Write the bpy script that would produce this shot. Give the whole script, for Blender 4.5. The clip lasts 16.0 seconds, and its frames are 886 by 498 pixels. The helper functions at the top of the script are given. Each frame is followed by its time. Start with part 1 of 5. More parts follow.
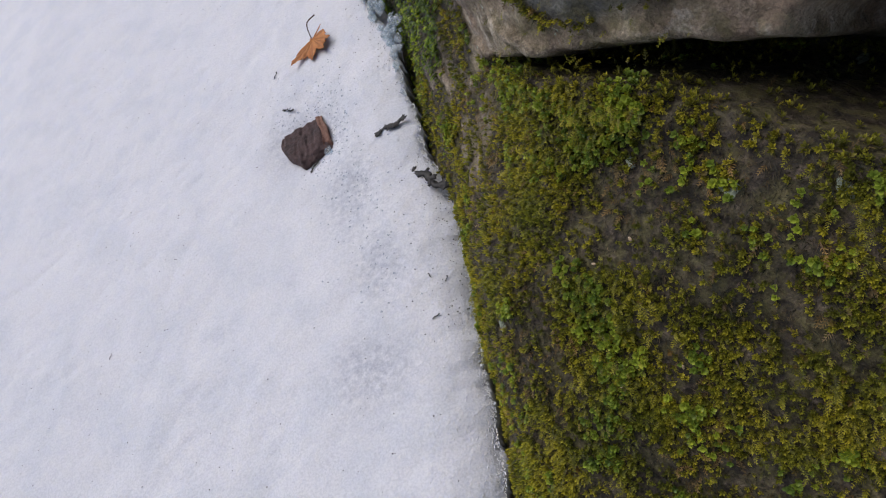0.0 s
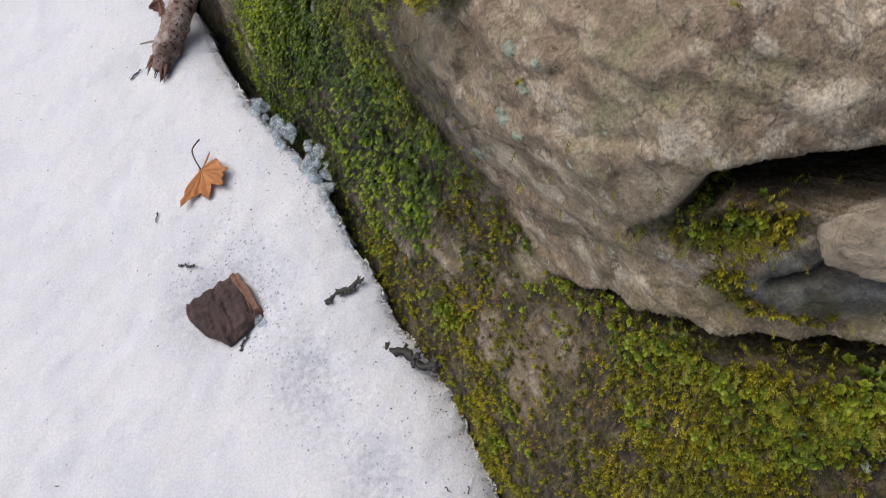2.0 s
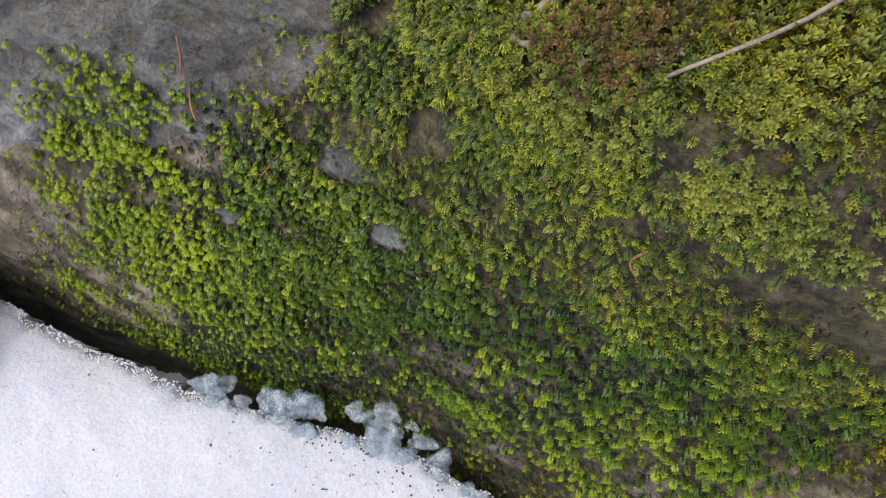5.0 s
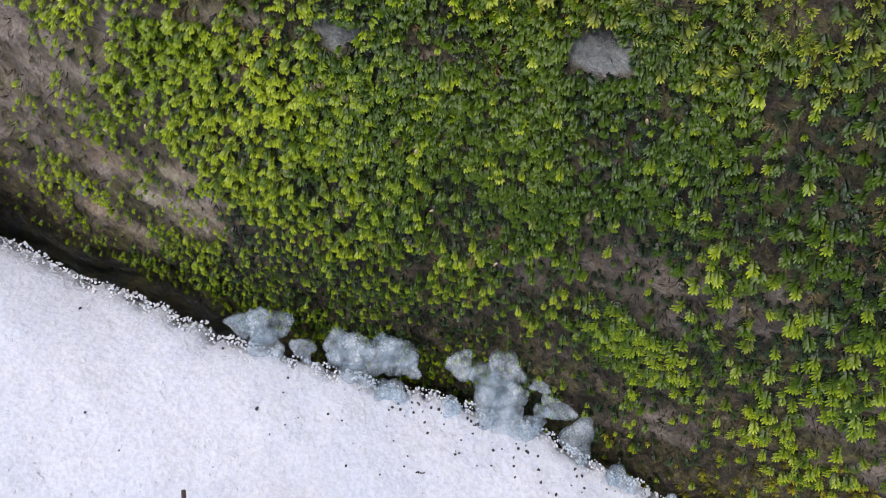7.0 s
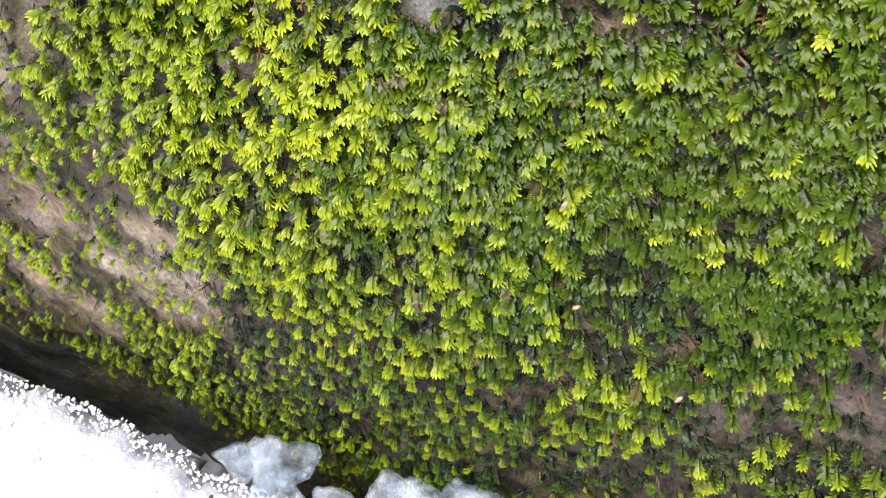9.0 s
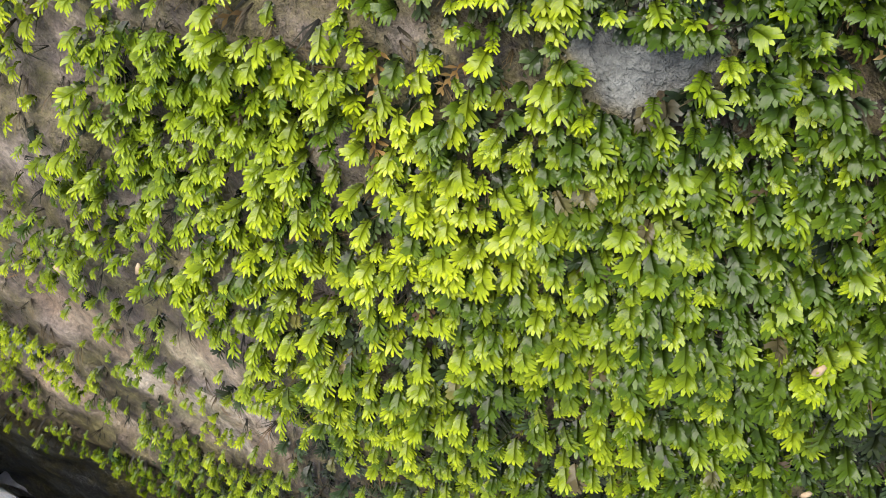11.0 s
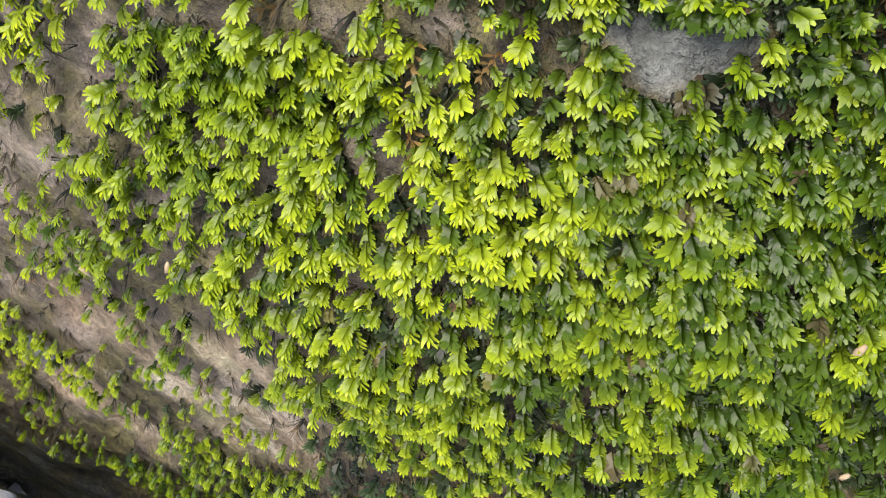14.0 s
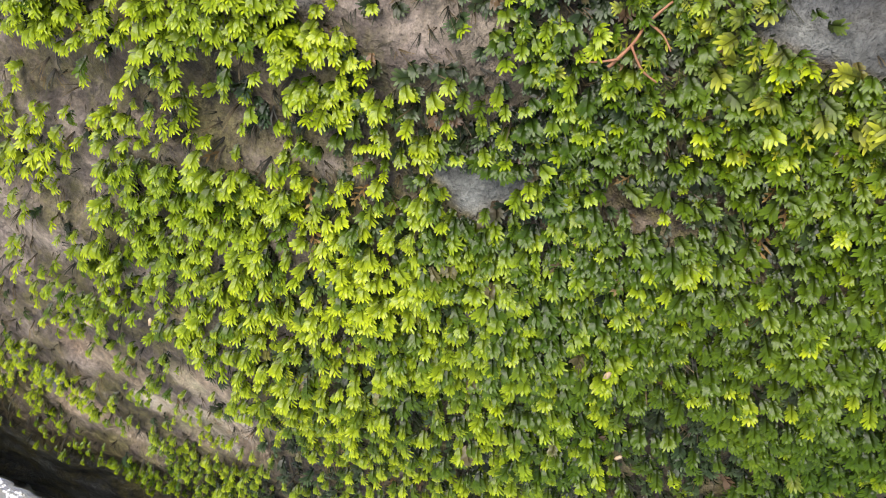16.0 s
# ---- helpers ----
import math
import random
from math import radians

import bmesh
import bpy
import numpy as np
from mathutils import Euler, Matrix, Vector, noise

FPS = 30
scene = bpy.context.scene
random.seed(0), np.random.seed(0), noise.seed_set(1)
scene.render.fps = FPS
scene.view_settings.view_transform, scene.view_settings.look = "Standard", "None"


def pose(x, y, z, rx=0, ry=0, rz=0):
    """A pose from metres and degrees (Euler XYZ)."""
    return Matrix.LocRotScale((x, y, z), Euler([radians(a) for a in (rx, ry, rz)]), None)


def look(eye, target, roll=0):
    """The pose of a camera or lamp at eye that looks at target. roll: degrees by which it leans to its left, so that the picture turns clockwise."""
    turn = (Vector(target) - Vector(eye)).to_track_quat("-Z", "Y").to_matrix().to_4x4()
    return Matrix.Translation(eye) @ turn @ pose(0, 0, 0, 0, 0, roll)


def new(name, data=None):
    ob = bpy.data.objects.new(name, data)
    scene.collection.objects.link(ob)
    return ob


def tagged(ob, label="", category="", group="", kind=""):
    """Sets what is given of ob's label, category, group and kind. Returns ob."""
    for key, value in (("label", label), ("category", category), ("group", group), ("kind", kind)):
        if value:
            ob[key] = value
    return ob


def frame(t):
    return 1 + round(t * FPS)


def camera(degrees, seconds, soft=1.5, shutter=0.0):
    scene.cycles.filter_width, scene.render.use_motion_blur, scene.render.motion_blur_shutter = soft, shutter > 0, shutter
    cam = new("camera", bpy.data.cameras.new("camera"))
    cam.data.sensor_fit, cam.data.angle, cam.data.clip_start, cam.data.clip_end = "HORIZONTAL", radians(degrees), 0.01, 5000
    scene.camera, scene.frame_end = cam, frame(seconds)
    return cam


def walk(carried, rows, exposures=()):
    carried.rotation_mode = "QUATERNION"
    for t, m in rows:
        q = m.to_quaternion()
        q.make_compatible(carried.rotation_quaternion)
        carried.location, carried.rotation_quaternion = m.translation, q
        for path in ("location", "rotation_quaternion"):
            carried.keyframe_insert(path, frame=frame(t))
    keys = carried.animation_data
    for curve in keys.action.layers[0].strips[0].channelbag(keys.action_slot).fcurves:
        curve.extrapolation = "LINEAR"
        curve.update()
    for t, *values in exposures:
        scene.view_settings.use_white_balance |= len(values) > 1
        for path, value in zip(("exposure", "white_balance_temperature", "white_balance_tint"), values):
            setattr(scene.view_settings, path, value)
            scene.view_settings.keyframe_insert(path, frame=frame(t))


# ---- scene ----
cam = camera(63.73, 16.0, 1.0, 0.08)
EXPOSURES = [(0, -0.40, 6150, 13), (0.6, -0.21, 6250, 13), (1.0, -0.01, 6350, 12), (1.5, 0.0, 6400, 11), (2.0, -0.12, 6500, 11), (3.2, 0.02, 6500, 11), (5.3, 0.13, 6100, 13),
             (7.0, 0.05, 5950, 14), (8.0, 0.37, 6050, 14), (8.5, 0.92, 6250, 17), (9.0, 1.05, 6350, 17), (10.2, 0.90, 6350, 12), (12.5, 0.90, 6450, 11), (16.0, 0.87, 6450, 11)]
PATH = [
    (0, 0.1909, -0.7259, 0.5486, 29.67, 28.84, -14.08),
    (0.5, 0.2057, -0.7201, 0.5267, 25.31, 26.70, -22.63),
    (1, 0.1030, -0.6451, 0.5189, 21.59, 21.88, -29.76),
    (1.5, 0.0440, -0.5683, 0.5603, 22.69, 19.31, -27.28),
    (2, 0.0719, -0.4636, 0.6071, 24.82, 15.25, -28.72),
    (2.5, 0.0869, -0.3743, 0.6486, 21.28, 9.89, -33.61),
    (3, 0.1214, -0.2382, 0.6164, 17.78, 10.91, -37.37),
    (3.2, 0.1384, -0.2061, 0.6287, 14.89, 12.97, -39.74),
    (5.3, -0.0115, 0.0394, 0.4543, 14.87, -2.52, -64.69),
    (5.5, -0.0242, 0.0466, 0.4336, 14.94, -3.14, -64.83),
    (6, -0.0399, 0.0673, 0.3889, 14.53, -4.15, -64.19),
    (6.5, -0.0606, 0.0780, 0.3646, 15.46, -4.79, -63.10),
    (7, -0.0552, 0.0870, 0.3428, 16.34, -5.18, -62.95),
    (7.5, -0.0496, 0.0859, 0.2999, 17.09, -5.44, -62.49),
    (8, -0.0433, 0.0943, 0.2645, 18.24, -5.70, -62.20),
    (8.5, -0.0315, 0.1130, 0.2501, 19.35, -5.55, -61.53),
    (9, -0.0222, 0.1292, 0.2345, 19.87, -5.00, -61.58),
    (9.5, -0.0045, 0.1430, 0.2264, 21.86, -5.13, -60.98),
    (10, -0.0012, 0.1548, 0.2172, 22.00, -4.76, -61.19),
    (10.2, -0.0002, 0.1603, 0.2134, 21.79, -4.30, -61.23),
    (12.3, -0.0086, 0.1696, 0.1910, 22.15, -4.96, -62.33),
    (12.5, -0.0071, 0.1689, 0.1936, 22.15, -4.56, -62.84),
    (13, -0.0066, 0.1727, 0.1959, 21.95, -4.93, -62.70),
    (13.5, -0.0069, 0.1707, 0.1970, 22.07, -5.09, -62.90),
    (14, -0.0086, 0.1721, 0.1991, 22.67, -4.67, -62.74),
    (14.5, -0.0111, 0.1691, 0.2053, 22.37, -4.60, -63.24),
    (15, -0.0154, 0.1660, 0.2159, 22.36, -4.36, -63.56),
    (15.5, -0.0125, 0.1577, 0.2287, 22.89, -4.40, -63.79),
    (16, -0.0059, 0.1547, 0.2547, 22.13, -5.08, -64.54),
]
walk(cam, [(t, pose(*p)) for t, *p in PATH], EXPOSURES)


# ---- light ----
world = bpy.data.worlds.new("overcast_sky")
scene.world = world
world.use_nodes = True
wn = world.node_tree.nodes
sky = wn.new("ShaderNodeTexSky")
sky.sky_type, sky.sun_disc = "NISHITA", False
sky.sun_elevation, sky.sun_rotation = radians(60), radians(324)
sky.air_density, sky.dust_density, sky.ozone_density = 1.0, 3.5, 1.0
wn["Background"].inputs["Strength"].default_value = 0.10
world.node_tree.links.new(sky.outputs[0], wn["Background"].inputs["Color"])

sun = new("sun", bpy.data.lights.new("sun", "SUN"))
sun.data.energy, sun.data.angle, sun.data.color = 2.7, radians(60), (1.0, 0.945, 0.90)
sun.matrix_world = look((-0.4, 0.55, 1.6), (0, 0, 0))

# ---- noise ----
TABLE = np.random.RandomState(7).rand(256, 256)


TURN = np.array(Euler((0.7, 1.1, 0.4)).to_matrix())


def vnoise(p, seed=0):
    """Smooth value noise in 0..1 for an array of points."""
    p = np.asarray(p, float) + seed * 17.31
    i = np.floor(p).astype(int)
    t = p - i
    t = t * t * (3 - 2 * t)
    out = 0
    for dx in (0, 1):
        for dy in (0, 1):
            for dz in (0, 1):
                w = (t[:, 0] if dx else 1 - t[:, 0]) * (t[:, 1] if dy else 1 - t[:, 1]) * (t[:, 2] if dz else 1 - t[:, 2])
                x, y, z = i[:, 0] + dx, i[:, 1] + dy, i[:, 2] + dz
                out = out + w * TABLE[(x * 7 + z * 131 + y * 3) & 255, (y * 5 + z * 61 + x * 11) & 255]
    return out


def fbm(p, size, octaves=4, seed=0):
    """Fractal noise about 0, in -0.5..0.5, with its largest forms about size metres across."""
    p, out, amp, total = np.asarray(p, float) @ TURN / size, 0, 1.0, 0
    for n in range(octaves):
        out = out + amp * (vnoise(p, seed + n) - 0.5)
        p = p @ TURN * 2.03
        total += amp
        amp *= 0.5
    return out / total


def smooth(lo, hi, v):
    t = np.clip((np.asarray(v, float) - lo) / (hi - lo), 0, 1)
    return t * t * (3 - 2 * t)


def blob(a, b, ca, cb, ra, rb, turn=0.0):
    """A soft oval spot, 1 in the middle."""
    c, s = math.cos(radians(turn)), math.sin(radians(turn))
    u, v = a - ca, b - cb
    return np.exp(-(((c * u + s * v) / ra) ** 2 + ((c * v - s * u) / rb) ** 2))


# ---- the boulder's form: heights over a plane that leans with its face ----
EA = np.array([0.78663, 0.0, 0.61743])
EB = np.array([-0.27849, 0.89250, 0.35480])
ED = np.array([-0.55105, -0.45104, 0.70207])
NET_A, STEP_A, NET_B, STEP_B = -0.2, 0.1, -0.75, 0.115
# broad swellings of the boulder in millimetres: rows run up the face, columns along it
NET = np.array([
    [389, 300, 195, 99, 31, -16, -63, -149, -218, -231, -248],
    [390, 321, 225, 134, 69, 27, -3, -102, -173, -183, -215],
    [368, 326, 267, 210, 128, 71, 11, -61, -53, -146, -200],
    [314, 294, 290, 294, 174, 104, 73, 16, -5, -88, -152],
    [255, 240, 258, 287, 214, 122, 129, 72, -46, -32, -88],
    [232, 235, 260, 237, 258, 299, 247, 112, -19, -50, -101],
    [227, 237, 253, 238, 306, 336, 102, -46, -129, -160, -196],
    [218, 225, 230, 222, 227, 153, -64, -197, -265, -299, -327],
    [204, 204, 195, 170, 120, 1, -187, -323, -399, -439, -469],
]) / 1000.0


def spline(u):
    i = np.floor(u).astype(int)
    t = u - i
    return i, ((1 - t) ** 3 / 6, (3 * t ** 3 - 6 * t ** 2 + 4) / 6, (-3 * t ** 3 + 3 * t ** 2 + 3 * t + 1) / 6, t ** 3 / 6)


def swell(a, b):
    na, nb = NET.shape
    ia, wa = spline((a - NET_A) / STEP_A)
    ib, wb = spline((b - NET_B) / STEP_B)
    out = 0
    for k in range(4):
        for m in range(4):
            out = out + wa[k] * wb[m] * NET[np.clip(ia - 1 + k, 0, na - 1), np.clip(ib - 1 + m, 0, nb - 1)]
    return out


def to_line(a, b, line):
    """Distance to a bent line on the face, and how far along it, 0..1."""
    best, along = np.full(a.shape, 9.0), np.zeros(a.shape)
    n = len(line) - 1
    for k in range(n):
        (a0, b0), (a1, b1) = line[k], line[k + 1]
        l2 = (a1 - a0) ** 2 + (b1 - b0) ** 2
        t = np.clip(((a - a0) * (a1 - a0) + (b - b0) * (b1 - b0)) / l2, 0, 1)
        dist = np.hypot(a - a0 - t * (a1 - a0), b - b0 - t * (b1 - b0))
        along = np.where(dist < best, (k + t) / n, along)
        best = np.minimum(best, dist)
    return best, along


LEDGE = [(0.195, -0.228), (0.230, -0.264), (0.258, -0.299), (0.291, -0.334), (0.326, -0.376), (0.350, -0.412), (0.372, -0.455), (0.395, -0.51), (0.42, -0.60)]
SLOT = [(0.292, -0.240), (0.315, -0.250), (0.342, -0.252), (0.360, -0.268), (0.374, -0.286), (0.390, -0.304), (0.42, -0.34)]
SPLIT = [(0.402, -0.146), (0.416, -0.157), (0.428, -0.178), (0.433, -0.198), (0.439, -0.216), (0.449, -0.240), (0.47, -0.28), (0.50, -0.33)]
SEAM = [(0.318, -0.300), (0.340, -0.312), (0.352, -0.332), (0.36, -0.36)]
SCORE = [(0.392, -0.150), (0.388, -0.166), (0.392, -0.182), (0.388, -0.196)]
# where the moss on top gives way to bare stone, and where the stone's foot begins
TOP_A, TOP_B = [0.20, 0.222, 0.236, 0.28, 0.315, 0.34, 0.363, 0.39, 0.413, 0.425, 0.45], [-0.20, -0.06, -0.005, -0.053, -0.075, -0.09, -0.102, -0.122, -0.150, -0.158, -0.17]
FOOT_B, FOOT_A = [-0.30, -0.206, -0.16, -0.123, -0.088, -0.039, -0.002], [0.160, 0.163, 0.202, 0.250, 0.262, 0.246, 0.255]


def height(a, b, fine=True):
    h = swell(a, b)
    p = np.stack([a, b, h * 0.3], -1)
    wob = 0.006 * fbm(p, 0.03, 3, 5)
    dl, tl = to_line(a + wob, b + wob, LEDGE)
    h = h - (0.045 + 0.15 * tl) * smooth(0, 0.20, tl) * np.exp(-(dl / (0.0035 + 0.013 * smooth(0.1, 0.9, tl))) ** 4)
    ds, ts = to_line(a + wob, b - wob, SLOT)
    h = h - (0.03 + 0.26 * smooth(0.2, 0.6, ts)) * smooth(0.05, 0.5, ts) * np.exp(-(ds / (0.004 + 0.008 * ts)) ** 4) - 0.012 * blob(a, b, 0.325, -0.268, 0.03, 0.014, -40)
    dp, tp = to_line(a + wob, b + wob, SPLIT)
    h = h - 0.06 * np.exp(-(dp / (0.0030 + 0.0045 * smooth(0, 0.4, tp))) ** 4) - 0.025 * smooth(0.33, 0.43, b)
    h = h - 0.07 * smooth(0.3, 0.75, blob(a, b, 0.402, -0.448, 0.040, 0.026, -50))
    h = h - 0.20 * smooth(0.4, 0.7, blob(a + wob, b, 0.378, -0.288, 0.024, 0.010, -45))
    dm, _ = to_line(a + 1.5 * wob, b - wob, SEAM)
    h = h - 0.012 * np.exp(-(dm / 0.0028) ** 2)
    dc, _ = to_line(a + wob, b - wob, SCORE)
    h = h - 0.005 * np.exp(-(dc / 0.0022) ** 2) * smooth(0.36, 0.62, vnoise(p / 0.008, 77))
    if fine:
        cover = zones(a, b)
        st = np.maximum(cover["stone"], 0.8 * cover["slate"])
        h = h + (0.020 - 0.008 * st) * fbm(p, 0.11, 5, 1) + (0.012 - 0.002 * st) * fbm(p * [1.5, 0.9, 1], 0.026, 5, 3)
        layers = vnoise(np.stack([(a + 0.30 * b) / 0.014 + 2.4 * fbm(p, 0.06, 4, 40), b / 0.05, 0 * a], -1), 41)
        h = h + (0.006 * (smooth(0.42, 0.58, layers) - 0.5) + 0.006 * fbm(p, 0.013, 3, 44)) * (0.35 + 0.65 * st)
        flake = 7 * fbm(p * [1.4, 0.7, 1], 0.060, 5, 51)
        part_up = flake - np.floor(flake)
        h = h + 0.0026 * (smooth(0.72, 1.0, part_up) - part_up) * (0.15 + 0.85 * st)
        pits = fbm(p * [1.3, 0.8, 1], 0.014, 3, 47)
        h = h - 0.003 * smooth(0.12, 0.28, pits) * (0.4 + 0.6 * st)
    return h


def zones(a, b):
    """How much of each kind of cover there is, 0..1."""
    p = np.stack([a, b, 0 * a], -1)
    n1, n2 = fbm(p, 0.05, 4, 11), fbm(p, 0.018, 3, 12)
    ledge_b = np.interp(a, [0.195, 0.230, 0.258, 0.291, 0.326, 0.350, 0.372, 0.42], [-0.228, -0.264, -0.299, -0.334, -0.376, -0.412, -0.455, -0.60])
    above = b - np.interp(a, TOP_A, TOP_B) + 0.05 * n1 + 0.05 * n2
    stone = smooth(-0.014, 0.014, a - np.interp(b, FOOT_B, FOOT_A) + 0.05 * n1 + 0.04 * n2) * smooth(-0.004, 0.012, b - ledge_b + 0.03 * n1) * (1 - smooth(-0.006, 0.010, above))
    stone = stone * (1 - 0.85 * blob(a, b, 0.262, -0.058, 0.052, 0.017, -55))
    # along cracks dark soil replaces the stone colour, standing in for their deep shade
    cracks = np.zeros_like(a)
    for line, w in ((LEDGE, 0.010), (SLOT, 0.011), (SPLIT, 0.006)):
        dist, along = to_line(a, b, line)
        cracks = np.maximum(cracks, np.exp(-(dist / (w * (0.4 + 0.6 * along))) ** 4))
    stone = np.maximum(stone, smooth(0.415, 0.44, a + 0.05 * n1 - 0.10 * b) * (1 - smooth(-0.20, -0.17, b + 0.03 * n1)))
    slate = np.maximum.reduce([blob(a, b, 0.185, 0.262, 0.036, 0.075, 15), 1.1 * blob(a, b, 0.340, -0.322, 0.046, 0.022, -45), 1.2 * smooth(0.430, 0.450, a + 0.05 * n1) * smooth(-0.195, -0.175, b + 0.03 * n1)])
    for ca, cb, ra, rb in ((0.128, 0.176, 0.0080, 0.013), (0.159, 0.102, 0.008, 0.009), (0.181, 0.135, 0.009, 0.018), (-0.012, 0.244, 0.009, 0.020)):
        slate = np.maximum(slate, 0.80 * blob(a, b, ca, cb, ra, rb) + 2.0 * n2 * blob(a, b, ca, cb, 1.6 * ra, 1.6 * rb))
    rim = np.interp(b, [0.17, 0.213, 0.229, 0.267, 0.294, 0.33], [0.193, 0.166, 0.146, 0.132, 0.108, 0.08])
    slate = np.maximum(slate, smooth(-0.008, 0.006, a - rim + 0.06 * n1 + 0.03 * n2) * smooth(0.145, 0.17, b + 0.06 * n1))
    slate = smooth(0.45, 0.62, np.maximum(slate, smooth(0.32, 0.38, b + 0.4 * a - 0.02)) + 0.5 * n1)
    slate = slate * (1 - 0.45 * smooth(0.13, 0.17, b) * smooth(0.14, 0.17, a + 0.3 * (b - 0.2)))
    bare = np.zeros_like(a)
    for ca, cb, ra, rb, turn in (
        (0.117, 0.203, 0.005, 0.010, 0), (0.150, 0.196, 0.014, 0.028, -25), (0.225, -0.125, 0.035, 0.022, 30), (0.02, 0.24, 0.02, 0.02, 0), (0.06, 0.280, 0.020, 0.018, 0), (0.03, 0.03, 0.008, 0.016, 0), (0.159, 0.102, 0.009, 0.010, 0), (0.187, 0.132, 0.008, 0.013, 0),
        (0.059, 0.111, 0.009, 0.017, 0), (0.068, 0.070, 0.008, 0.026, -12), (0.124, 0.082, 0.009, 0.011, 0), (0.066, -0.062, 0.010, 0.018, 0), (0.108, -0.010, 0.010, 0.014, 0), (0.098, 0.038, 0.014, 0.034, 0), (0.098, 0.004, 0.013, 0.020, 0), (0.078, 0.064, 0.009, 0.020, 0), (0.022, -0.032, 0.013, 0.020, 0), (0.088, 0.250, 0.010, 0.008, 0), (0.112, 0.012, 0.012, 0.010, 0), (0.062, -0.105, 0.018, 0.032, 0), (0.105, -0.150, 0.02, 0.03, 0),
        (0.030, 0.200, 0.008, 0.026, 20), (0.006, -0.014, 0.010, 0.016, 0), (0.095, -0.06, 0.012, 0.016, 0), (0.09, -0.215, 0.03, 0.014, 30),
        (0.10, -0.265, 0.018, 0.02, 0), (0.06, 0.255, 0.010, 0.012, 0), (0.20, -0.155, 0.03, 0.012, 0), (0.155, -0.25, 0.02, 0.025, 0),
        (0.325, -0.42, 0.014, 0.022, 0), (0.30, -0.47, 0.010, 0.016, 0), (0.23, -0.50, 0.010, 0.012, 0), (0.345, 0.045, 0.008, 0.012, 0), (0.263, 0.012, 0.008, 0.010, 0)):
        bare = np.maximum(bare, blob(a, b, ca, cb, ra, rb, turn))
    bare = np.maximum(bare, 0.12 * smooth(0.18, 0.26, b) * smooth(0.16, 0.10, a))
    bare = np.maximum(bare, 1.15 * blob(a, b, 0.089, 0.043, 0.012, 0.042, -18))
    bare = smooth(0.38, 0.85, bare + 1.1 * n2 + 0.5 * n1)
    bare = bare * (1 - 0.7 * smooth(-0.26, -0.32, b))
    flank = np.maximum(blob(a, b, 0.145, -0.25, 0.085, 0.070, 20), 0.9 * blob(a, b, 0.11, -0.15, 0.050, 0.045))
    pale = np.maximum.reduce([blob(a, b, 0.022, 0.238, 0.009, 0.020), blob(a, b, 0.039, 0.209, 0.011, 0.013), blob(a, b, 0.015, 0.206, 0.011, 0.026, 15), 0.8 * blob(a, b, -0.018, 0.228, 0.012, 0.024)])
    stone = np.maximum(stone, smooth(0.36, 0.60, pale + 1.1 * n2))
    stone = np.maximum(stone, 0.6 * smooth(0.40, 0.75, 0.80 * flank + 0.7 * blob(a, b, 0.22, -0.165, 0.03, 0.025) + 1.5 * n2 + 0.7 * n1))
    stone = np.maximum(stone, smooth(0.40, 0.62, blob(a, b, 0.464, -0.130, 0.013, 0.017, 20) + 0.9 * n2))
    lens = smooth(0.32, 0.60, blob(a, b, 0.340, -0.322, 0.052, 0.024, -45) + 0.8 * n2)
    hollow = blob(a, b, 0.328, -0.270, 0.042, 0.015, -35)
    # dry: paler brown soil at high b, with glare off the snow put in
    return {"stone": np.clip(stone, 0, 1) * (1 - smooth(0.4, 0.7, hollow)) * (1 - smooth(0.3, 0.7, cracks + 0.8 * n2)) * (1 - 0.9 * lens), "slate": slate, "small": smooth(0.06, 0.10, a) * smooth(0.20, 0.17, a) * smooth(0.08, 0.10, b) * smooth(0.20, 0.185, b), "flank": flank, "bare": bare, "n1": n1, "n2": n2, "hollow": hollow, "above": above, "dry": smooth(0.18, 0.22, b) * smooth(0.18, 0.12, a) * smooth(-0.045, -0.02, a) * smooth(-0.28, -0.05, n1 + n2), "algae_shade": smooth(0.10, 0.03, b - ledge_b) * smooth(-0.01, 0.0, b - ledge_b) * smooth(0.20, 0.25, a)}


def place(a, b, h):
    return a[:, None] * EA + b[:, None] * EB + h[:, None] * ED


def surface(a, b):
    """Points and normals of the boulder's face."""
    e = 0.004
    p = place(a, b, height(a, b))
    u = place(a + e, b, height(a + e, b, False)) - place(a - e, b, height(a - e, b, False))
    v = place(a, b + e, height(a, b + e, False)) - place(a, b - e, height(a, b - e, False))
    n = np.cross(u, v)
    n /= np.linalg.norm(n, axis=1)[:, None]
    return p, n


# ---- snow ----
def seam(y):
    """Where the snow ends against the rock."""
    y = np.asarray(y, float)
    q = np.stack([y, 0 * y, 0 * y], -1)
    knots = [-0.56, -0.49, -0.41, -0.33, -0.25, -0.165, -0.09, -0.02, 0.04, 0.075, 0.10, 0.14, 0.18, 0.22, 0.29, 0.36]
    reach = [-0.029, -0.018, -0.012, -0.004, 0.002, -0.009, -0.008, -0.011, -0.012, -0.015, -0.022, -0.031, -0.036, -0.042, -0.046, -0.047]
    return np.interp(y, knots, reach) + 0.010 * fbm(q, 0.03, 4, 31) + 0.006 * fbm(q, 0.009, 2, 33)


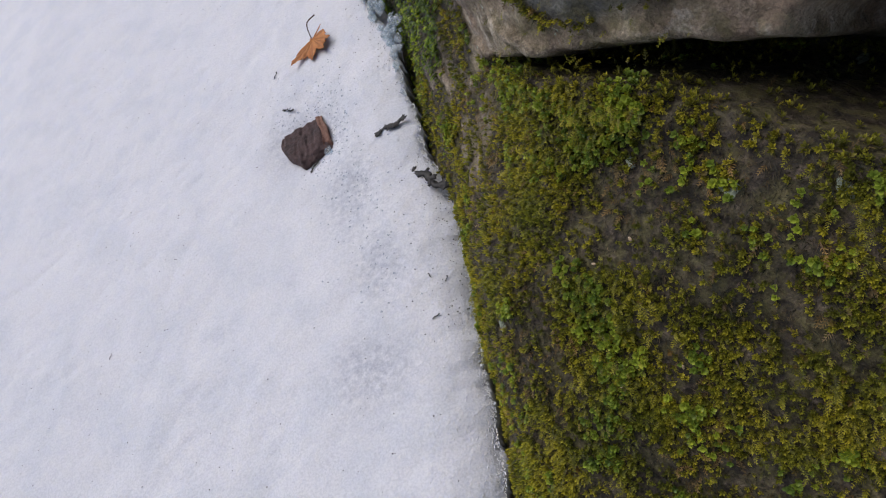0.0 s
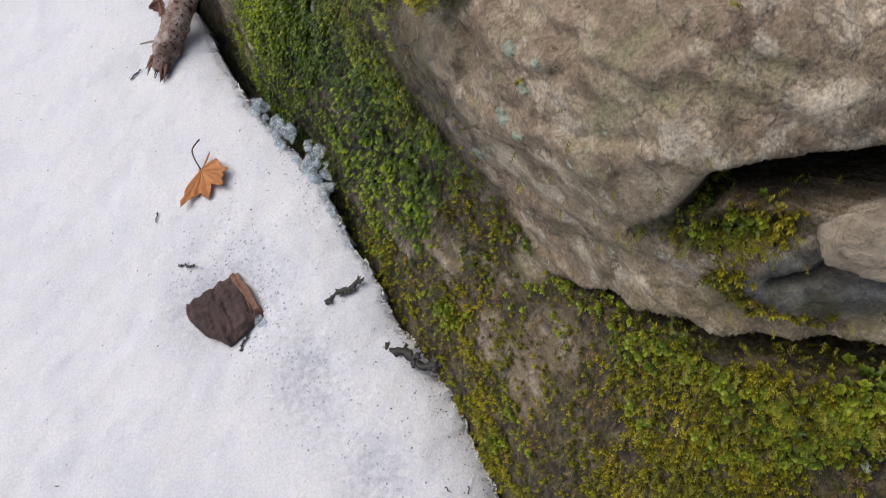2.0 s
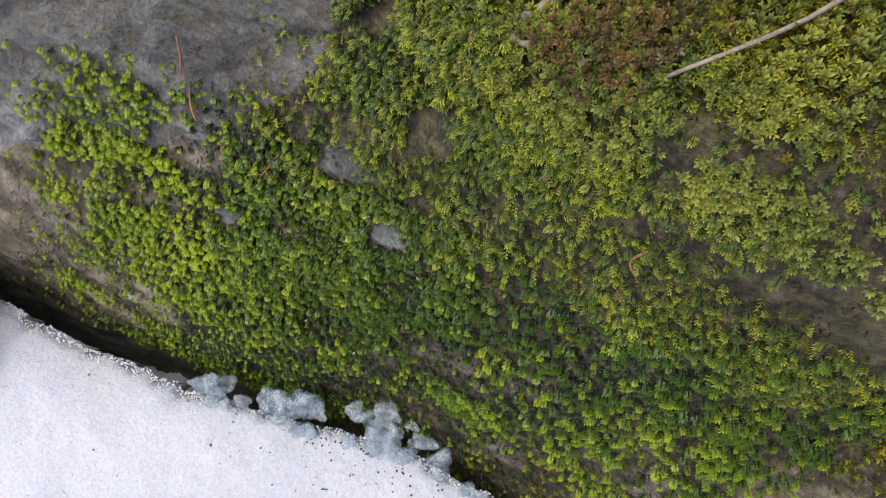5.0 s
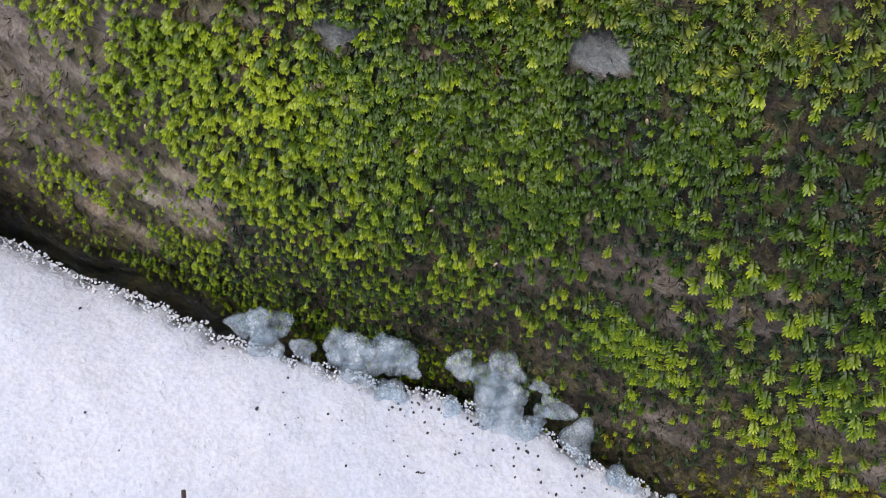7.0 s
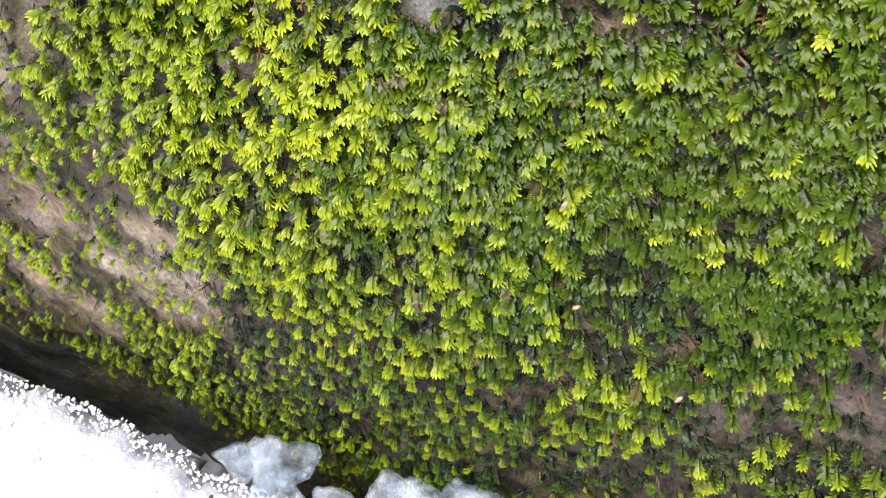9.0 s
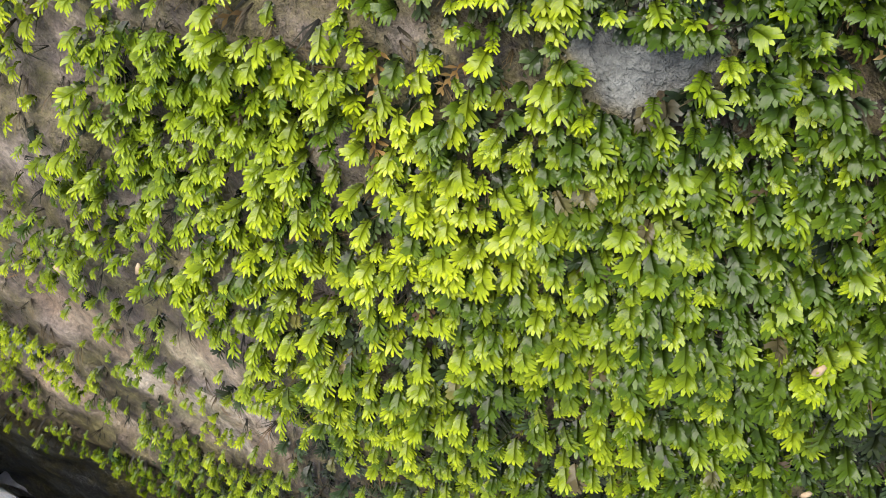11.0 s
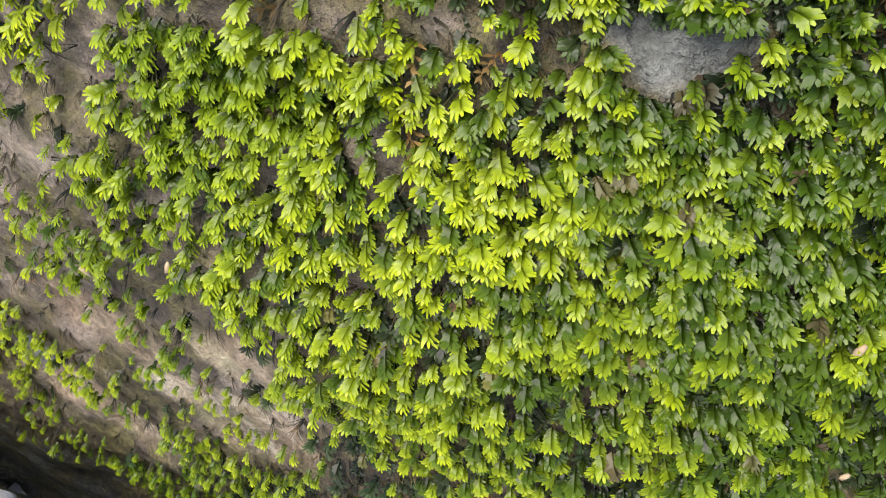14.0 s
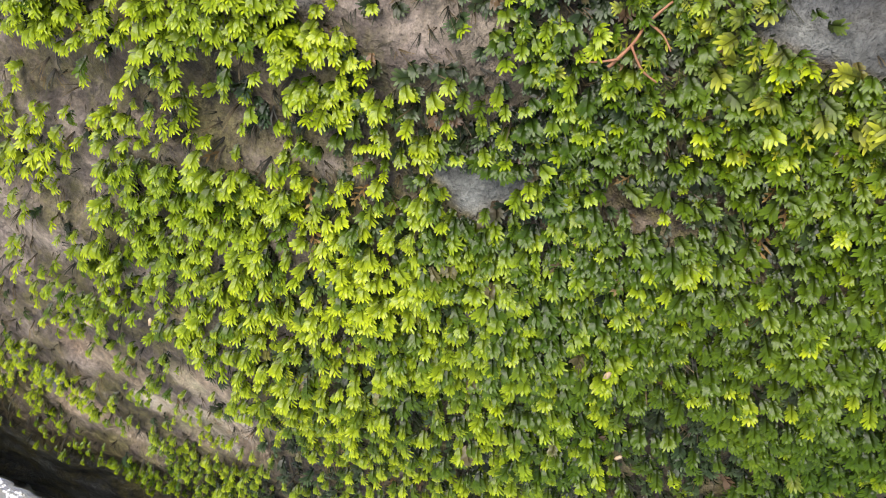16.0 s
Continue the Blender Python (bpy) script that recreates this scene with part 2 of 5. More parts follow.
def snow_z(x, y, fine=True):
    xs = seam(y)
    drop = 0.008 + 0.012 * smooth(0.13, 0.26, y) + 0.020 * smooth(-0.08, -0.22, y)
    z = 0.004 + 0.10 * np.clip(-0.22 - x, 0, 0.5) ** 1.5 - drop * np.exp(-np.clip(xs - x, 0, 9) / 0.025) * smooth(-1.05, -0.85, y) * (1 - smooth(0.62, 0.80, y))
    beside = smooth(-1.05, -0.85, y) * (1 - smooth(0.62, 0.80, y))
    z = z - np.minimum(np.clip(x - xs + 0.002, 0, 0.2) * 22.0, 0.14) * beside
    for cx, cy, r, depth in ((-0.155, -0.052, 0.050, 0.016), (-0.100, -0.18, 0.05, 0.006), (-0.09, -0.30, 0.03, 0.004), (-0.14, 0.34, 0.04, 0.008)):
        z = z - depth * np.exp(-((x - cx) ** 2 + (y - cy) ** 2) / r ** 2)
    if fine:
        p = np.stack([x, y, 0 * x], -1)
        near = smooth(1.5, 0.6, np.hypot(x, y))
        z = z + 0.008 * fbm(p, 0.09, 3, 21) + near * (0.0045 * fbm(p, 0.022, 3, 22) + 0.0014 * fbm(p, 0.007, 2, 25))
        z = z + 0.25 * fbm(p, 3.0, 3, 26) * smooth(1.0, 4.0, np.hypot(x, y))
    return z


# ---- material helpers ----
def material(name):
    m = bpy.data.materials.new(name)
    m.use_nodes = True
    t = m.node_tree
    return m, t.nodes, t.links, t.nodes["Principled BSDF"]


def node(nodes, kind, **values):
    n = nodes.new("ShaderNode" + kind)
    for key, v in values.items():
        n.inputs[key.replace("_", " ")].default_value = v
    return n


def noise_tex(nodes, links, scale, detail=4.0, rough=0.6, coords=None):
    if coords is None:
        coords = nodes.new("ShaderNodeTexCoord").outputs["Object"]
    n = node(nodes, "TexNoise", Scale=scale, Detail=detail, Roughness=rough)
    links.new(coords, n.inputs["Vector"])
    return n.outputs["Fac"]


def ramp(nodes, links, fac, stops):
    r = nodes.new("ShaderNodeValToRGB")
    while len(r.color_ramp.elements) < len(stops):
        r.color_ramp.elements.new(0.5)
    for e, (at, colour) in zip(r.color_ramp.elements, stops):
        e.position, e.color = at, (*colour, 1)
    links.new(fac, r.inputs[0])
    return r.outputs[0]


def mix(nodes, links, fac, one, two, blend="MIX"):
    m = nodes.new("ShaderNodeMix")
    m.data_type, m.blend_type = "RGBA", blend
    for sock, v in ((m.inputs[0], fac), (m.inputs[6], one), (m.inputs[7], two)):
        if hasattr(v, "links"):
            links.new(v, sock)
        elif isinstance(v, tuple):
            sock.default_value = (*v, 1)
        else:
            sock.default_value = v
    return m.outputs[2]


def bump(nodes, links, bsdf, fac, distance, strength=1.0, under=None):
    b = node(nodes, "Bump", Strength=strength, Distance=distance)
    links.new(fac, b.inputs["Height"])
    if under is not None:
        links.new(under.outputs[0], b.inputs["Normal"])
    links.new(b.outputs[0], bsdf.inputs["Normal"])
    return b


def attribute(nodes, name):
    n = nodes.new("ShaderNodeAttribute")
    n.attribute_name = name
    return n.outputs["Fac"]


def simple(name, dark, light, scale, rough=0.7, relief=0.0006, sss=0.0):
    m, n, l, bsdf = material(name)
    fac = noise_tex(n, l, scale, 6.0, 0.65)
    big = noise_tex(n, l, scale * 0.17, 3.0)
    col = ramp(n, l, fac, [(0.30, dark), (0.70, light)])
    l.new(mix(n, l, 0.35, col, ramp(n, l, big, [(0.35, dark), (0.65, light)])), bsdf.inputs["Base Color"])
    bsdf.inputs["Roughness"].default_value = rough
    if sss:
        bsdf.inputs["Subsurface Weight"].default_value = sss
        bsdf.inputs["Subsurface Radius"].default_value = (0.004, 0.003, 0.002)
    bump(n, l, bsdf, fac, relief)
    return m


# ---- materials ----
def rock_material():
    m, n, l, bsdf = material("weathered_rock")
    co = n.new("ShaderNodeTexCoord").outputs["Object"]
    bend = n.new("ShaderNodeTexNoise")
    bend.inputs["Scale"].default_value, bend.inputs["Detail"].default_value = 30, 3
    l.new(co, bend.inputs["Vector"])
    warp = n.new("ShaderNodeVectorMath")
    warp.operation = "MULTIPLY_ADD"
    warp.inputs[1].default_value = (0.010, 0.010, 0.010)
    l.new(bend.outputs["Color"], warp.inputs[0])
    l.new(co, warp.inputs[2])
    wc = warp.outputs[0]
    grain = noise_tex(n, l, 520, 4.0, 0.7, co)
    crumb = noise_tex(n, l, 130, 5.0, 0.62, wc)
    blot = noise_tex(n, l, 48, 7.0, 0.75, wc)
    broad = noise_tex(n, l, 17, 5.0, 0.6, wc)
    micro = noise_tex(n, l, 2200, 3.0, 0.65, co)
    streak_map = n.new("ShaderNodeMapping")
    streak_map.inputs["Scale"].default_value = (1.0, 0.72, 1.2)
    streak_map.inputs["Rotation"].default_value = (0.3, 0.5, 0.4)
    l.new(wc, streak_map.inputs["Vector"])
    streak = noise_tex(n, l, 46, 7.0, 0.66, streak_map.outputs[0])
    tan = ramp(n, l, streak, [(0.30, (0.068, 0.049, 0.030)), (0.42, (0.20, 0.155, 0.100)), (0.54, (0.325, 0.265, 0.180)), (0.66, (0.54, 0.47, 0.355))])
    pink = ramp(n, l, crumb, [(0.34, (0.110, 0.074, 0.050)), (0.52, (0.255, 0.182, 0.125)), (0.66, (0.40, 0.305, 0.225))])
    tan = mix(n, l, ramp(n, l, broad, [(0.42, (0, 0, 0)), (0.58, (0.8, 0.8, 0.8))]), tan, pink)
    olive = ramp(n, l, noise_tex(n, l, 21, 6.0, 0.75, wc), [(0.54, (0, 0, 0)), (0.66, (0.6, 0.6, 0.6))])
    tan = mix(n, l, olive, tan, (0.22, 0.22, 0.115))
    pale = ramp(n, l, noise_tex(n, l, 30, 7.0, 0.72, wc), [(0.545, (0, 0, 0)), (0.61, (0.75, 0.75, 0.75))])
    tan = mix(n, l, pale, tan, (0.47, 0.415, 0.325))
    lichen = ramp(n, l, noise_tex(n, l, 34, 5.0, 0.75, wc), [(0.64, (0, 0, 0)), (0.665, (0.8, 0.8, 0.8))])
    tan = mix(n, l, lichen, tan, (0.42, 0.52, 0.41))
    line = n.new("ShaderNodeMath")
    line.operation = "SUBTRACT"
    line.inputs[1].default_value = 0.5
    l.new(noise_tex(n, l, 17, 6.0, 0.6, streak_map.outputs[0]), line.inputs[0])
    thin = n.new("ShaderNodeMath")
    thin.operation = "ABSOLUTE"
    l.new(line.outputs[0], thin.inputs[0])
    flaw = ramp(n, l, thin.outputs[0], [(0.002, (0.55, 0.55, 0.55)), (0.012, (0, 0, 0))])
    tan = mix(n, l, flaw, tan, (0.07, 0.052, 0.04))
    grey = ramp(n, l, streak, [(0.32, (0.055, 0.058, 0.062)), (0.5, (0.165, 0.170, 0.172)), (0.64, (0.36, 0.36, 0.345))])
    grey = mix(n, l, olive, grey, (0.10, 0.085, 0.065))
    grey = mix(n, l, mix(n, l, 0.3, (0, 0, 0), pale), grey, (0.34, 0.37, 0.33))
    soil = ramp(n, l, crumb, [(0.36, (0.019, 0.015, 0.012)), (0.50, (0.037, 0.028, 0.019)), (0.58, (0.076, 0.058, 0.039)), (0.68, (0.158, 0.124, 0.088))])
    brown = ramp(n, l, streak, [(0.32, (0.058, 0.046, 0.037)), (0.48, (0.165, 0.132, 0.106)), (0.64, (0.36, 0.30, 0.245))])
    col = mix(n, l, attribute(n, "bare"), soil, brown)
    col = mix(n, l, attribute(n, "slate"), col, grey)
    # wet: dark grey rock; in the gap beside the snow this tone is painted shade
    col = mix(n, l, attribute(n, "wet"), col, ramp(n, l, streak, [(0.35, (0.034, 0.036, 0.034)), (0.52, (0.086, 0.090, 0.083)), (0.66, (0.19, 0.20, 0.18))]))
    col = mix(n, l, attribute(n, "stone"), col, tan)
    film = ramp(n, l, noise_tex(n, l, 75, 6.0, 0.75, wc), [(0.44, (0, 0, 0)), (0.60, (0.8, 0.8, 0.8))])
    col = mix(n, l, mix(n, l, attribute(n, "moss"), (0, 0, 0), film), col, (0.130, 0.115, 0.042))
    speck = ramp(n, l, grain, [(0.36, (0.60, 0.60, 0.60)), (0.64, (1.3, 1.3, 1.3))])
    col = mix(n, l, 0.85, col, speck, "MULTIPLY")
    col = mix(n, l, 0.8, col, ramp(n, l, micro, [(0.34, (0.78, 0.78, 0.78)), (0.66, (1.2, 1.2, 1.2))]), "MULTIPLY")
    l.new(col, bsdf.inputs["Base Color"])
    l.new(ramp(n, l, blot, [(0.3, (0.42, 0.42, 0.42)), (0.7, (0.85, 0.85, 0.85))]), bsdf.inputs["Roughness"])
    bsdf.inputs["Specular IOR Level"].default_value = 0.4
    chips = []
    for scale, seed in ((52.0, (1.0, 0.62, 1.3)), (120.0, (0.7, 1.0, 1.2))):
        squeeze = n.new("ShaderNodeMapping")
        squeeze.inputs["Scale"].default_value, squeeze.inputs["Rotation"].default_value = seed, (0.5, 0.3, 0.9)
        l.new(wc, squeeze.inputs["Vector"])
        chip = n.new("ShaderNodeTexVoronoi")
        chip.inputs["Scale"].default_value = scale
        l.new(squeeze.outputs[0], chip.inputs["Vector"])
        chips.append(mix(n, l, 0.45, chip.outputs["Color"], chip.outputs["Distance"]))
    b0 = bump(n, l, bsdf, chips[0], 0.0034, 0.8)
    b1 = bump(n, l, bsdf, chips[1], 0.0016, 0.8, b0)
    b2 = bump(n, l, bsdf, streak, 0.006, 1.0, b1)
    b3 = bump(n, l, bsdf, crumb, 0.0026, 1.0, b2)
    bump(n, l, bsdf, grain, 0.0007, 1.0, b3)
    return m


def snow_material():
    m, n, l, bsdf = material("old_snow")
    co = n.new("ShaderNodeTexCoord").outputs["Object"]
    grains = n.new("ShaderNodeTexVoronoi")
    grains.inputs["Scale"].default_value = 430
    l.new(co, grains.inputs["Vector"])
    soft = noise_tex(n, l, 160, 4.0, 0.6, co)
    grey = noise_tex(n, l, 16, 4.0, 0.6, co)
    dirt = ramp(n, l, noise_tex(n, l, 900, 2.0, 0.5, co), [(0.70, (0, 0, 0)), (0.76, (1, 1, 1))])
    col = ramp(n, l, grey, [(0.36, (0.612, 0.628, 0.665)), (0.55, (0.665, 0.67, 0.695))])
    col = mix(n, l, mix(n, l, 0.10, (0, 0, 0), dirt), col, (0.25, 0.23, 0.21))
    fine = noise_tex(n, l, 420, 3.0, 0.7, co)
    wet = mix(n, l, attribute(n, "melt"), (0, 0, 0), ramp(n, l, noise_tex(n, l, 130, 5.0, 0.7, co), [(0.38, (0, 0, 0)), (0.64, (0.9, 0.9, 0.9))]))
    col = mix(n, l, wet, col, (0.40, 0.42, 0.475))
    col = mix(n, l, 0.8, col, ramp(n, l, fine, [(0.36, (0.86, 0.87, 0.885)), (0.60, (1.07, 1.07, 1.07))]), "MULTIPLY")
    l.new(col, bsdf.inputs["Base Color"])
    bsdf.inputs["Roughness"].default_value = 0.6
    bsdf.inputs["Specular IOR Level"].default_value = 0.25
    bsdf.inputs["Subsurface Weight"].default_value = 0.85
    bsdf.inputs["Subsurface Radius"].default_value = (0.014, 0.015, 0.018)
    b1 = bump(n, l, bsdf, grains.outputs["Distance"], 0.0014, 0.20)
    bump(n, l, bsdf, soft, 0.002, 0.55, b1)
    return m


def leafy_material(name, base, mid, tip, brown, gloss=0.4, wet=(0.7, 0.75, 0.9), share=0.45):
    m, n, l, bsdf = material(name)
    t = attribute(n, "tip")
    info = n.new("ShaderNodeObjectInfo")
    add = n.new("ShaderNodeMath")
    add.operation = "MULTIPLY_ADD"
    l.new(info.outputs["Random"], add.inputs[0])
    l.new(attribute(n, "own"), add.inputs[1])
    l.new(attribute(n, "shade"), add.inputs[2])
    fract = n.new("ShaderNodeMath")
    fract.operation = "FRACT"
    l.new(add.outputs[0], fract.inputs[0])
    # near-black base: shade deep in the moss put into colour; yellow-green tips are growth
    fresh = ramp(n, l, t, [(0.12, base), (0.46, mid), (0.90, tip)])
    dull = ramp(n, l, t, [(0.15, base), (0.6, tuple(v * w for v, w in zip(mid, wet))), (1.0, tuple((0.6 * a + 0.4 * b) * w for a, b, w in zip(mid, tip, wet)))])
    col = mix(n, l, ramp(n, l, fract.outputs[0], [(share - 0.12, (1, 1, 1)), (share + 0.12, (0, 0, 0))]), fresh, dull)
    col = mix(n, l, ramp(n, l, fract.outputs[0], [(0.975, (0, 0, 0)), (0.99, (1, 1, 1))]), col, brown)
    tint = noise_tex(n, l, 23, 3.0)
    col = mix(n, l, 0.65, col, ramp(n, l, tint, [(0.36, (0.50, 0.60, 0.75)), (0.64, (1.40, 1.25, 0.95))]), "MULTIPLY")
    l.new(col, bsdf.inputs["Base Color"])
    bsdf.inputs["Roughness"].default_value = gloss
    bsdf.inputs["Specular IOR Level"].default_value = 0.35
    clear = n.new("ShaderNodeBsdfTranslucent")
    l.new(col, clear.inputs["Color"])
    blend = n.new("ShaderNodeMixShader")
    blend.inputs[0].default_value = 0.34
    l.new(bsdf.outputs[0], blend.inputs[1])
    l.new(clear.outputs[0], blend.inputs[2])
    l.new(blend.outputs[0], n["Material Output"].inputs["Surface"])
    return m


def ice_material():
    """Thin wet ice: clear film with milky, bubbly streaks."""
    m, n, l, bsdf = material("clear_ice")
    bsdf.inputs["Base Color"].default_value = (0.66, 0.71, 0.74, 1)
    bsdf.inputs["Roughness"].default_value = 0.16
    bsdf.inputs["IOR"].default_value = 1.31
    bump(n, l, bsdf, noise_tex(n, l, 260, 4.0), 0.0008, 0.5)
    clear = n.new("ShaderNodeBsdfTransparent")
    clear.inputs["Color"].default_value = (0.90, 0.94, 0.96, 1)
    blend = n.new("ShaderNodeMixShader")
    l.new(ramp(n, l, noise_tex(n, l, 150, 6.0, 0.72), [(0.40, (0.05, 0.05, 0.05)), (0.68, (0.40, 0.40, 0.40))]), blend.inputs[0])
    l.new(clear.outputs[0], blend.inputs[1])
    l.new(bsdf.outputs[0], blend.inputs[2])
    l.new(blend.outputs[0], n["Material Output"].inputs["Surface"])
    return m


ROCK = rock_material()
SNOW = snow_material()
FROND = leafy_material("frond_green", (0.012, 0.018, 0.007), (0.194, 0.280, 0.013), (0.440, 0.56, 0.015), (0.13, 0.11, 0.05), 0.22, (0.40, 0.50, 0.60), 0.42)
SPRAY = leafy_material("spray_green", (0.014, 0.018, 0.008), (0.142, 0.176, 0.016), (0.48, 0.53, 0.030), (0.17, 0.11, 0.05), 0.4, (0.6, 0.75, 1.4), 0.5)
# both fill the gaps; part of their darkness is shade put into colour
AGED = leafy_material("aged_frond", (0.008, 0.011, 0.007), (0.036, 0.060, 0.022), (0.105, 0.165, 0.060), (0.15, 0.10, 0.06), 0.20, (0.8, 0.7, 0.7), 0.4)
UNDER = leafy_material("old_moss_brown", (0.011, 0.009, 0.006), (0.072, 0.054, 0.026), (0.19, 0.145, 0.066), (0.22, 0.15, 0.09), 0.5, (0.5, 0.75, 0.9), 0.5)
# the almost black roots double as shade in the gaps between shoots
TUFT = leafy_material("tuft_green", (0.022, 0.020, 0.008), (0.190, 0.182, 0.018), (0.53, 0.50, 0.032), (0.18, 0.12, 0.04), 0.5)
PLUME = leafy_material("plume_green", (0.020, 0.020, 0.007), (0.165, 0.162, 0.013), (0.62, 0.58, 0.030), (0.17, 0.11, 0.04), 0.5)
ICE = ice_material()
BARK = simple("damp_bark", (0.035, 0.022, 0.019), (0.13, 0.082, 0.065), 260, 0.75, 0.0015)
TWIG = simple("grey_twig", (0.13, 0.095, 0.072), (0.48, 0.39, 0.31), 300, 0.8, 0.0006)
DEBRIS = simple("wet_black_litter", (0.008, 0.008, 0.008), (0.04, 0.036, 0.032), 300, 0.6, 0.0006)
NEEDLE = simple("rusty_needle", (0.18, 0.075, 0.035), (0.42, 0.20, 0.10), 300, 0.6, 0.0002)


# ---- mesh helpers ----
def mesh_object(name, verts, faces, mat, parent=None, smooth_shade=True, attrs=None):
    me = bpy.data.meshes.new(name)
    verts, faces = np.asarray(verts, np.float32), np.asarray(faces, np.int32)
    k = faces.shape[1]
    me.vertices.add(len(verts))
    me.vertices.foreach_set("co", verts.ravel())
    me.loops.add(faces.size)
    me.loops.foreach_set("vertex_index", faces.ravel())
    me.polygons.add(len(faces))
    me.polygons.foreach_set("loop_start", np.arange(0, faces.size, k, dtype=np.int32))
    me.polygons.foreach_set("loop_total", np.full(len(faces), k, np.int32))
    me.polygons.foreach_set("use_smooth", np.full(len(faces), smooth_shade))
    me.update(calc_edges=True)
    for key, v in (attrs or {}).items():
        me.attributes.new(key, "FLOAT", "POINT").data.foreach_set("value", np.asarray(v, np.float32))
    me.materials.append(mat)
    ob = new(name, me)
    if parent is not None:
        ob.parent = parent
    return ob


def part(name, bm, mat, parent=None, label=""):
    me = bpy.data.meshes.new(name)
    bm.normal_update()
    bm.to_mesh(me)
    bm.free()
    for f in me.polygons:
        f.use_smooth = True
    me.materials.append(mat)
    ob = new(name, me)
    if parent is not None:
        ob.parent = parent
    if label:
        ob["label"] = label
    return ob


def grid_faces(rows, cols):
    i = np.arange(rows * cols).reshape(rows, cols)
    return np.stack([i[:-1, :-1], i[1:, :-1], i[1:, 1:], i[:-1, 1:]], -1).reshape(-1, 4)


def graded(lo, hi, fine, coarse):
    """Sample places: fine within lo..hi, growing wider outside, to coarse metres away."""
    mid = np.arange(lo, hi + fine / 2, fine)
    steps = fine * 1.35 ** np.arange(1, 60)
    out = np.cumsum(steps)
    out = out[out < coarse]
    return np.concatenate([lo - out[::-1], mid, hi + out])


# ---- ground ----
gx, gy = graded(-0.95, 0.045, 0.0040, 150), graded(-0.80, 0.64, 0.0040, 150)
X, Y = np.meshgrid(gx, gy, indexing="ij")
Z = snow_z(X.ravel(), Y.ravel())
beyond = np.clip(X.ravel() - seam(Y.ravel()), 0, 9)
Z = np.where(beyond > 0.03, np.maximum(Z, -0.12), Z)
Z = np.where(X.ravel() > 0.9, 0.0 + 0.25 * fbm(np.stack([X.ravel(), Y.ravel(), 0 * Z], -1), 3.0, 3, 26), Z)
# the melted edge is undercut: past the lip the snow turns back beneath itself
lip = seam(Y.ravel())
past = X.ravel() - lip
under_lip = (past > 0) & (past < 0.03) & (Y.ravel() > -0.9) & (Y.ravel() < 0.66)
lip_z = snow_z(lip - 0.003, Y.ravel())
Z = np.where(under_lip, lip_z - 0.0015 - 0.115 * past / 0.03, Z)
XS = np.where(under_lip, lip + 0.0015 - 0.9 * past, X.ravel())
melt = np.zeros(X.size)
for cx, cy, rx_, ry_ in ((-0.157, -0.050, 0.050, 0.050), (-0.125, -0.055, 0.045, 0.065), (-0.105, -0.17, 0.04, 0.07), (-0.085, -0.29, 0.035, 0.05), (-0.165, -0.02, 0.05, 0.03), (-0.12, -0.40, 0.05, 0.04)):
    melt = np.maximum(melt, np.exp(-((X.ravel() - cx) / rx_) ** 2 - ((Y.ravel() - cy) / ry_) ** 2))
melt = np.maximum(melt, 0.3 * np.exp(-np.abs(seam(Y.ravel()) - X.ravel()) / 0.010) * smooth(-0.95, -0.8, Y.ravel()) * (1 - smooth(0.6, 0.75, Y.ravel())))
ground = mesh_object("ground", np.stack([XS, Y.ravel(), Z], -1), grid_faces(len(gx), len(gy)), SNOW, attrs={"melt": melt})
tagged(ground, "grainy old white snow lying against the boulder", "snow", kind="structure")

# ---- boulder ----
ra, rb = np.arange(-0.20, 0.601, 0.0021), np.arange(-0.75, 0.401, 0.0022)
A, B = np.meshgrid(ra, rb, indexing="ij")
fa, fb = A.ravel(), B.ravel()
rock_points = place(fa, fb, height(fa, fb))
zn = zones(fa, fb)
moss_cover = np.clip(1 - zn["stone"] - zn["slate"] - 0.7 * zn["bare"], 0, 1)
# the film above the ledge is part algae, part the block's shade as colour
moss_cover = np.maximum(moss_cover, np.maximum(0.85 * zn["algae_shade"], 0.75 * smooth(0.25, 0.6, zn["flank"])))
rock_faces = grid_faces(len(ra), len(rb))
ring = np.concatenate([np.arange(len(rb)), np.arange(1, len(ra)) * len(rb) + len(rb) - 1,
                       (len(ra) - 1) * len(rb) + np.arange(len(rb) - 2, -1, -1), np.arange(len(ra) - 2, 0, -1) * len(rb)])
centre = rock_points.mean(0)
edge = rock_points[ring]
away = edge - centre
away[:, 2] = 0
away /= np.linalg.norm(away, axis=1)[:, None]
knob = fbm(edge, 0.25, 3, 80)[:, None]
loops, skirt, last = [rock_points], [], ring
for k in range(1, 9):
    turn_down = k / 8 * math.pi / 2
    low = np.minimum(-0.35, edge[:, 2] - 0.05)
    point = edge + away * (0.24 + 0.12 * knob) * math.sin(turn_down)
    point[:, 2] = edge[:, 2] + (low - edge[:, 2]) * (1 - math.cos(turn_down))
    point += 0.03 * np.stack([fbm(point + q, 0.10, 4, 81 + q) for q in range(3)], -1)
    base = len(rock_points) + (k - 1) * len(ring) + np.arange(len(ring))
    skirt.append(np.stack([last, base, np.roll(base, -1), np.roll(last, -1)], -1))
    loops.append(point)
    last = base
pad = np.zeros(8 * len(ring))
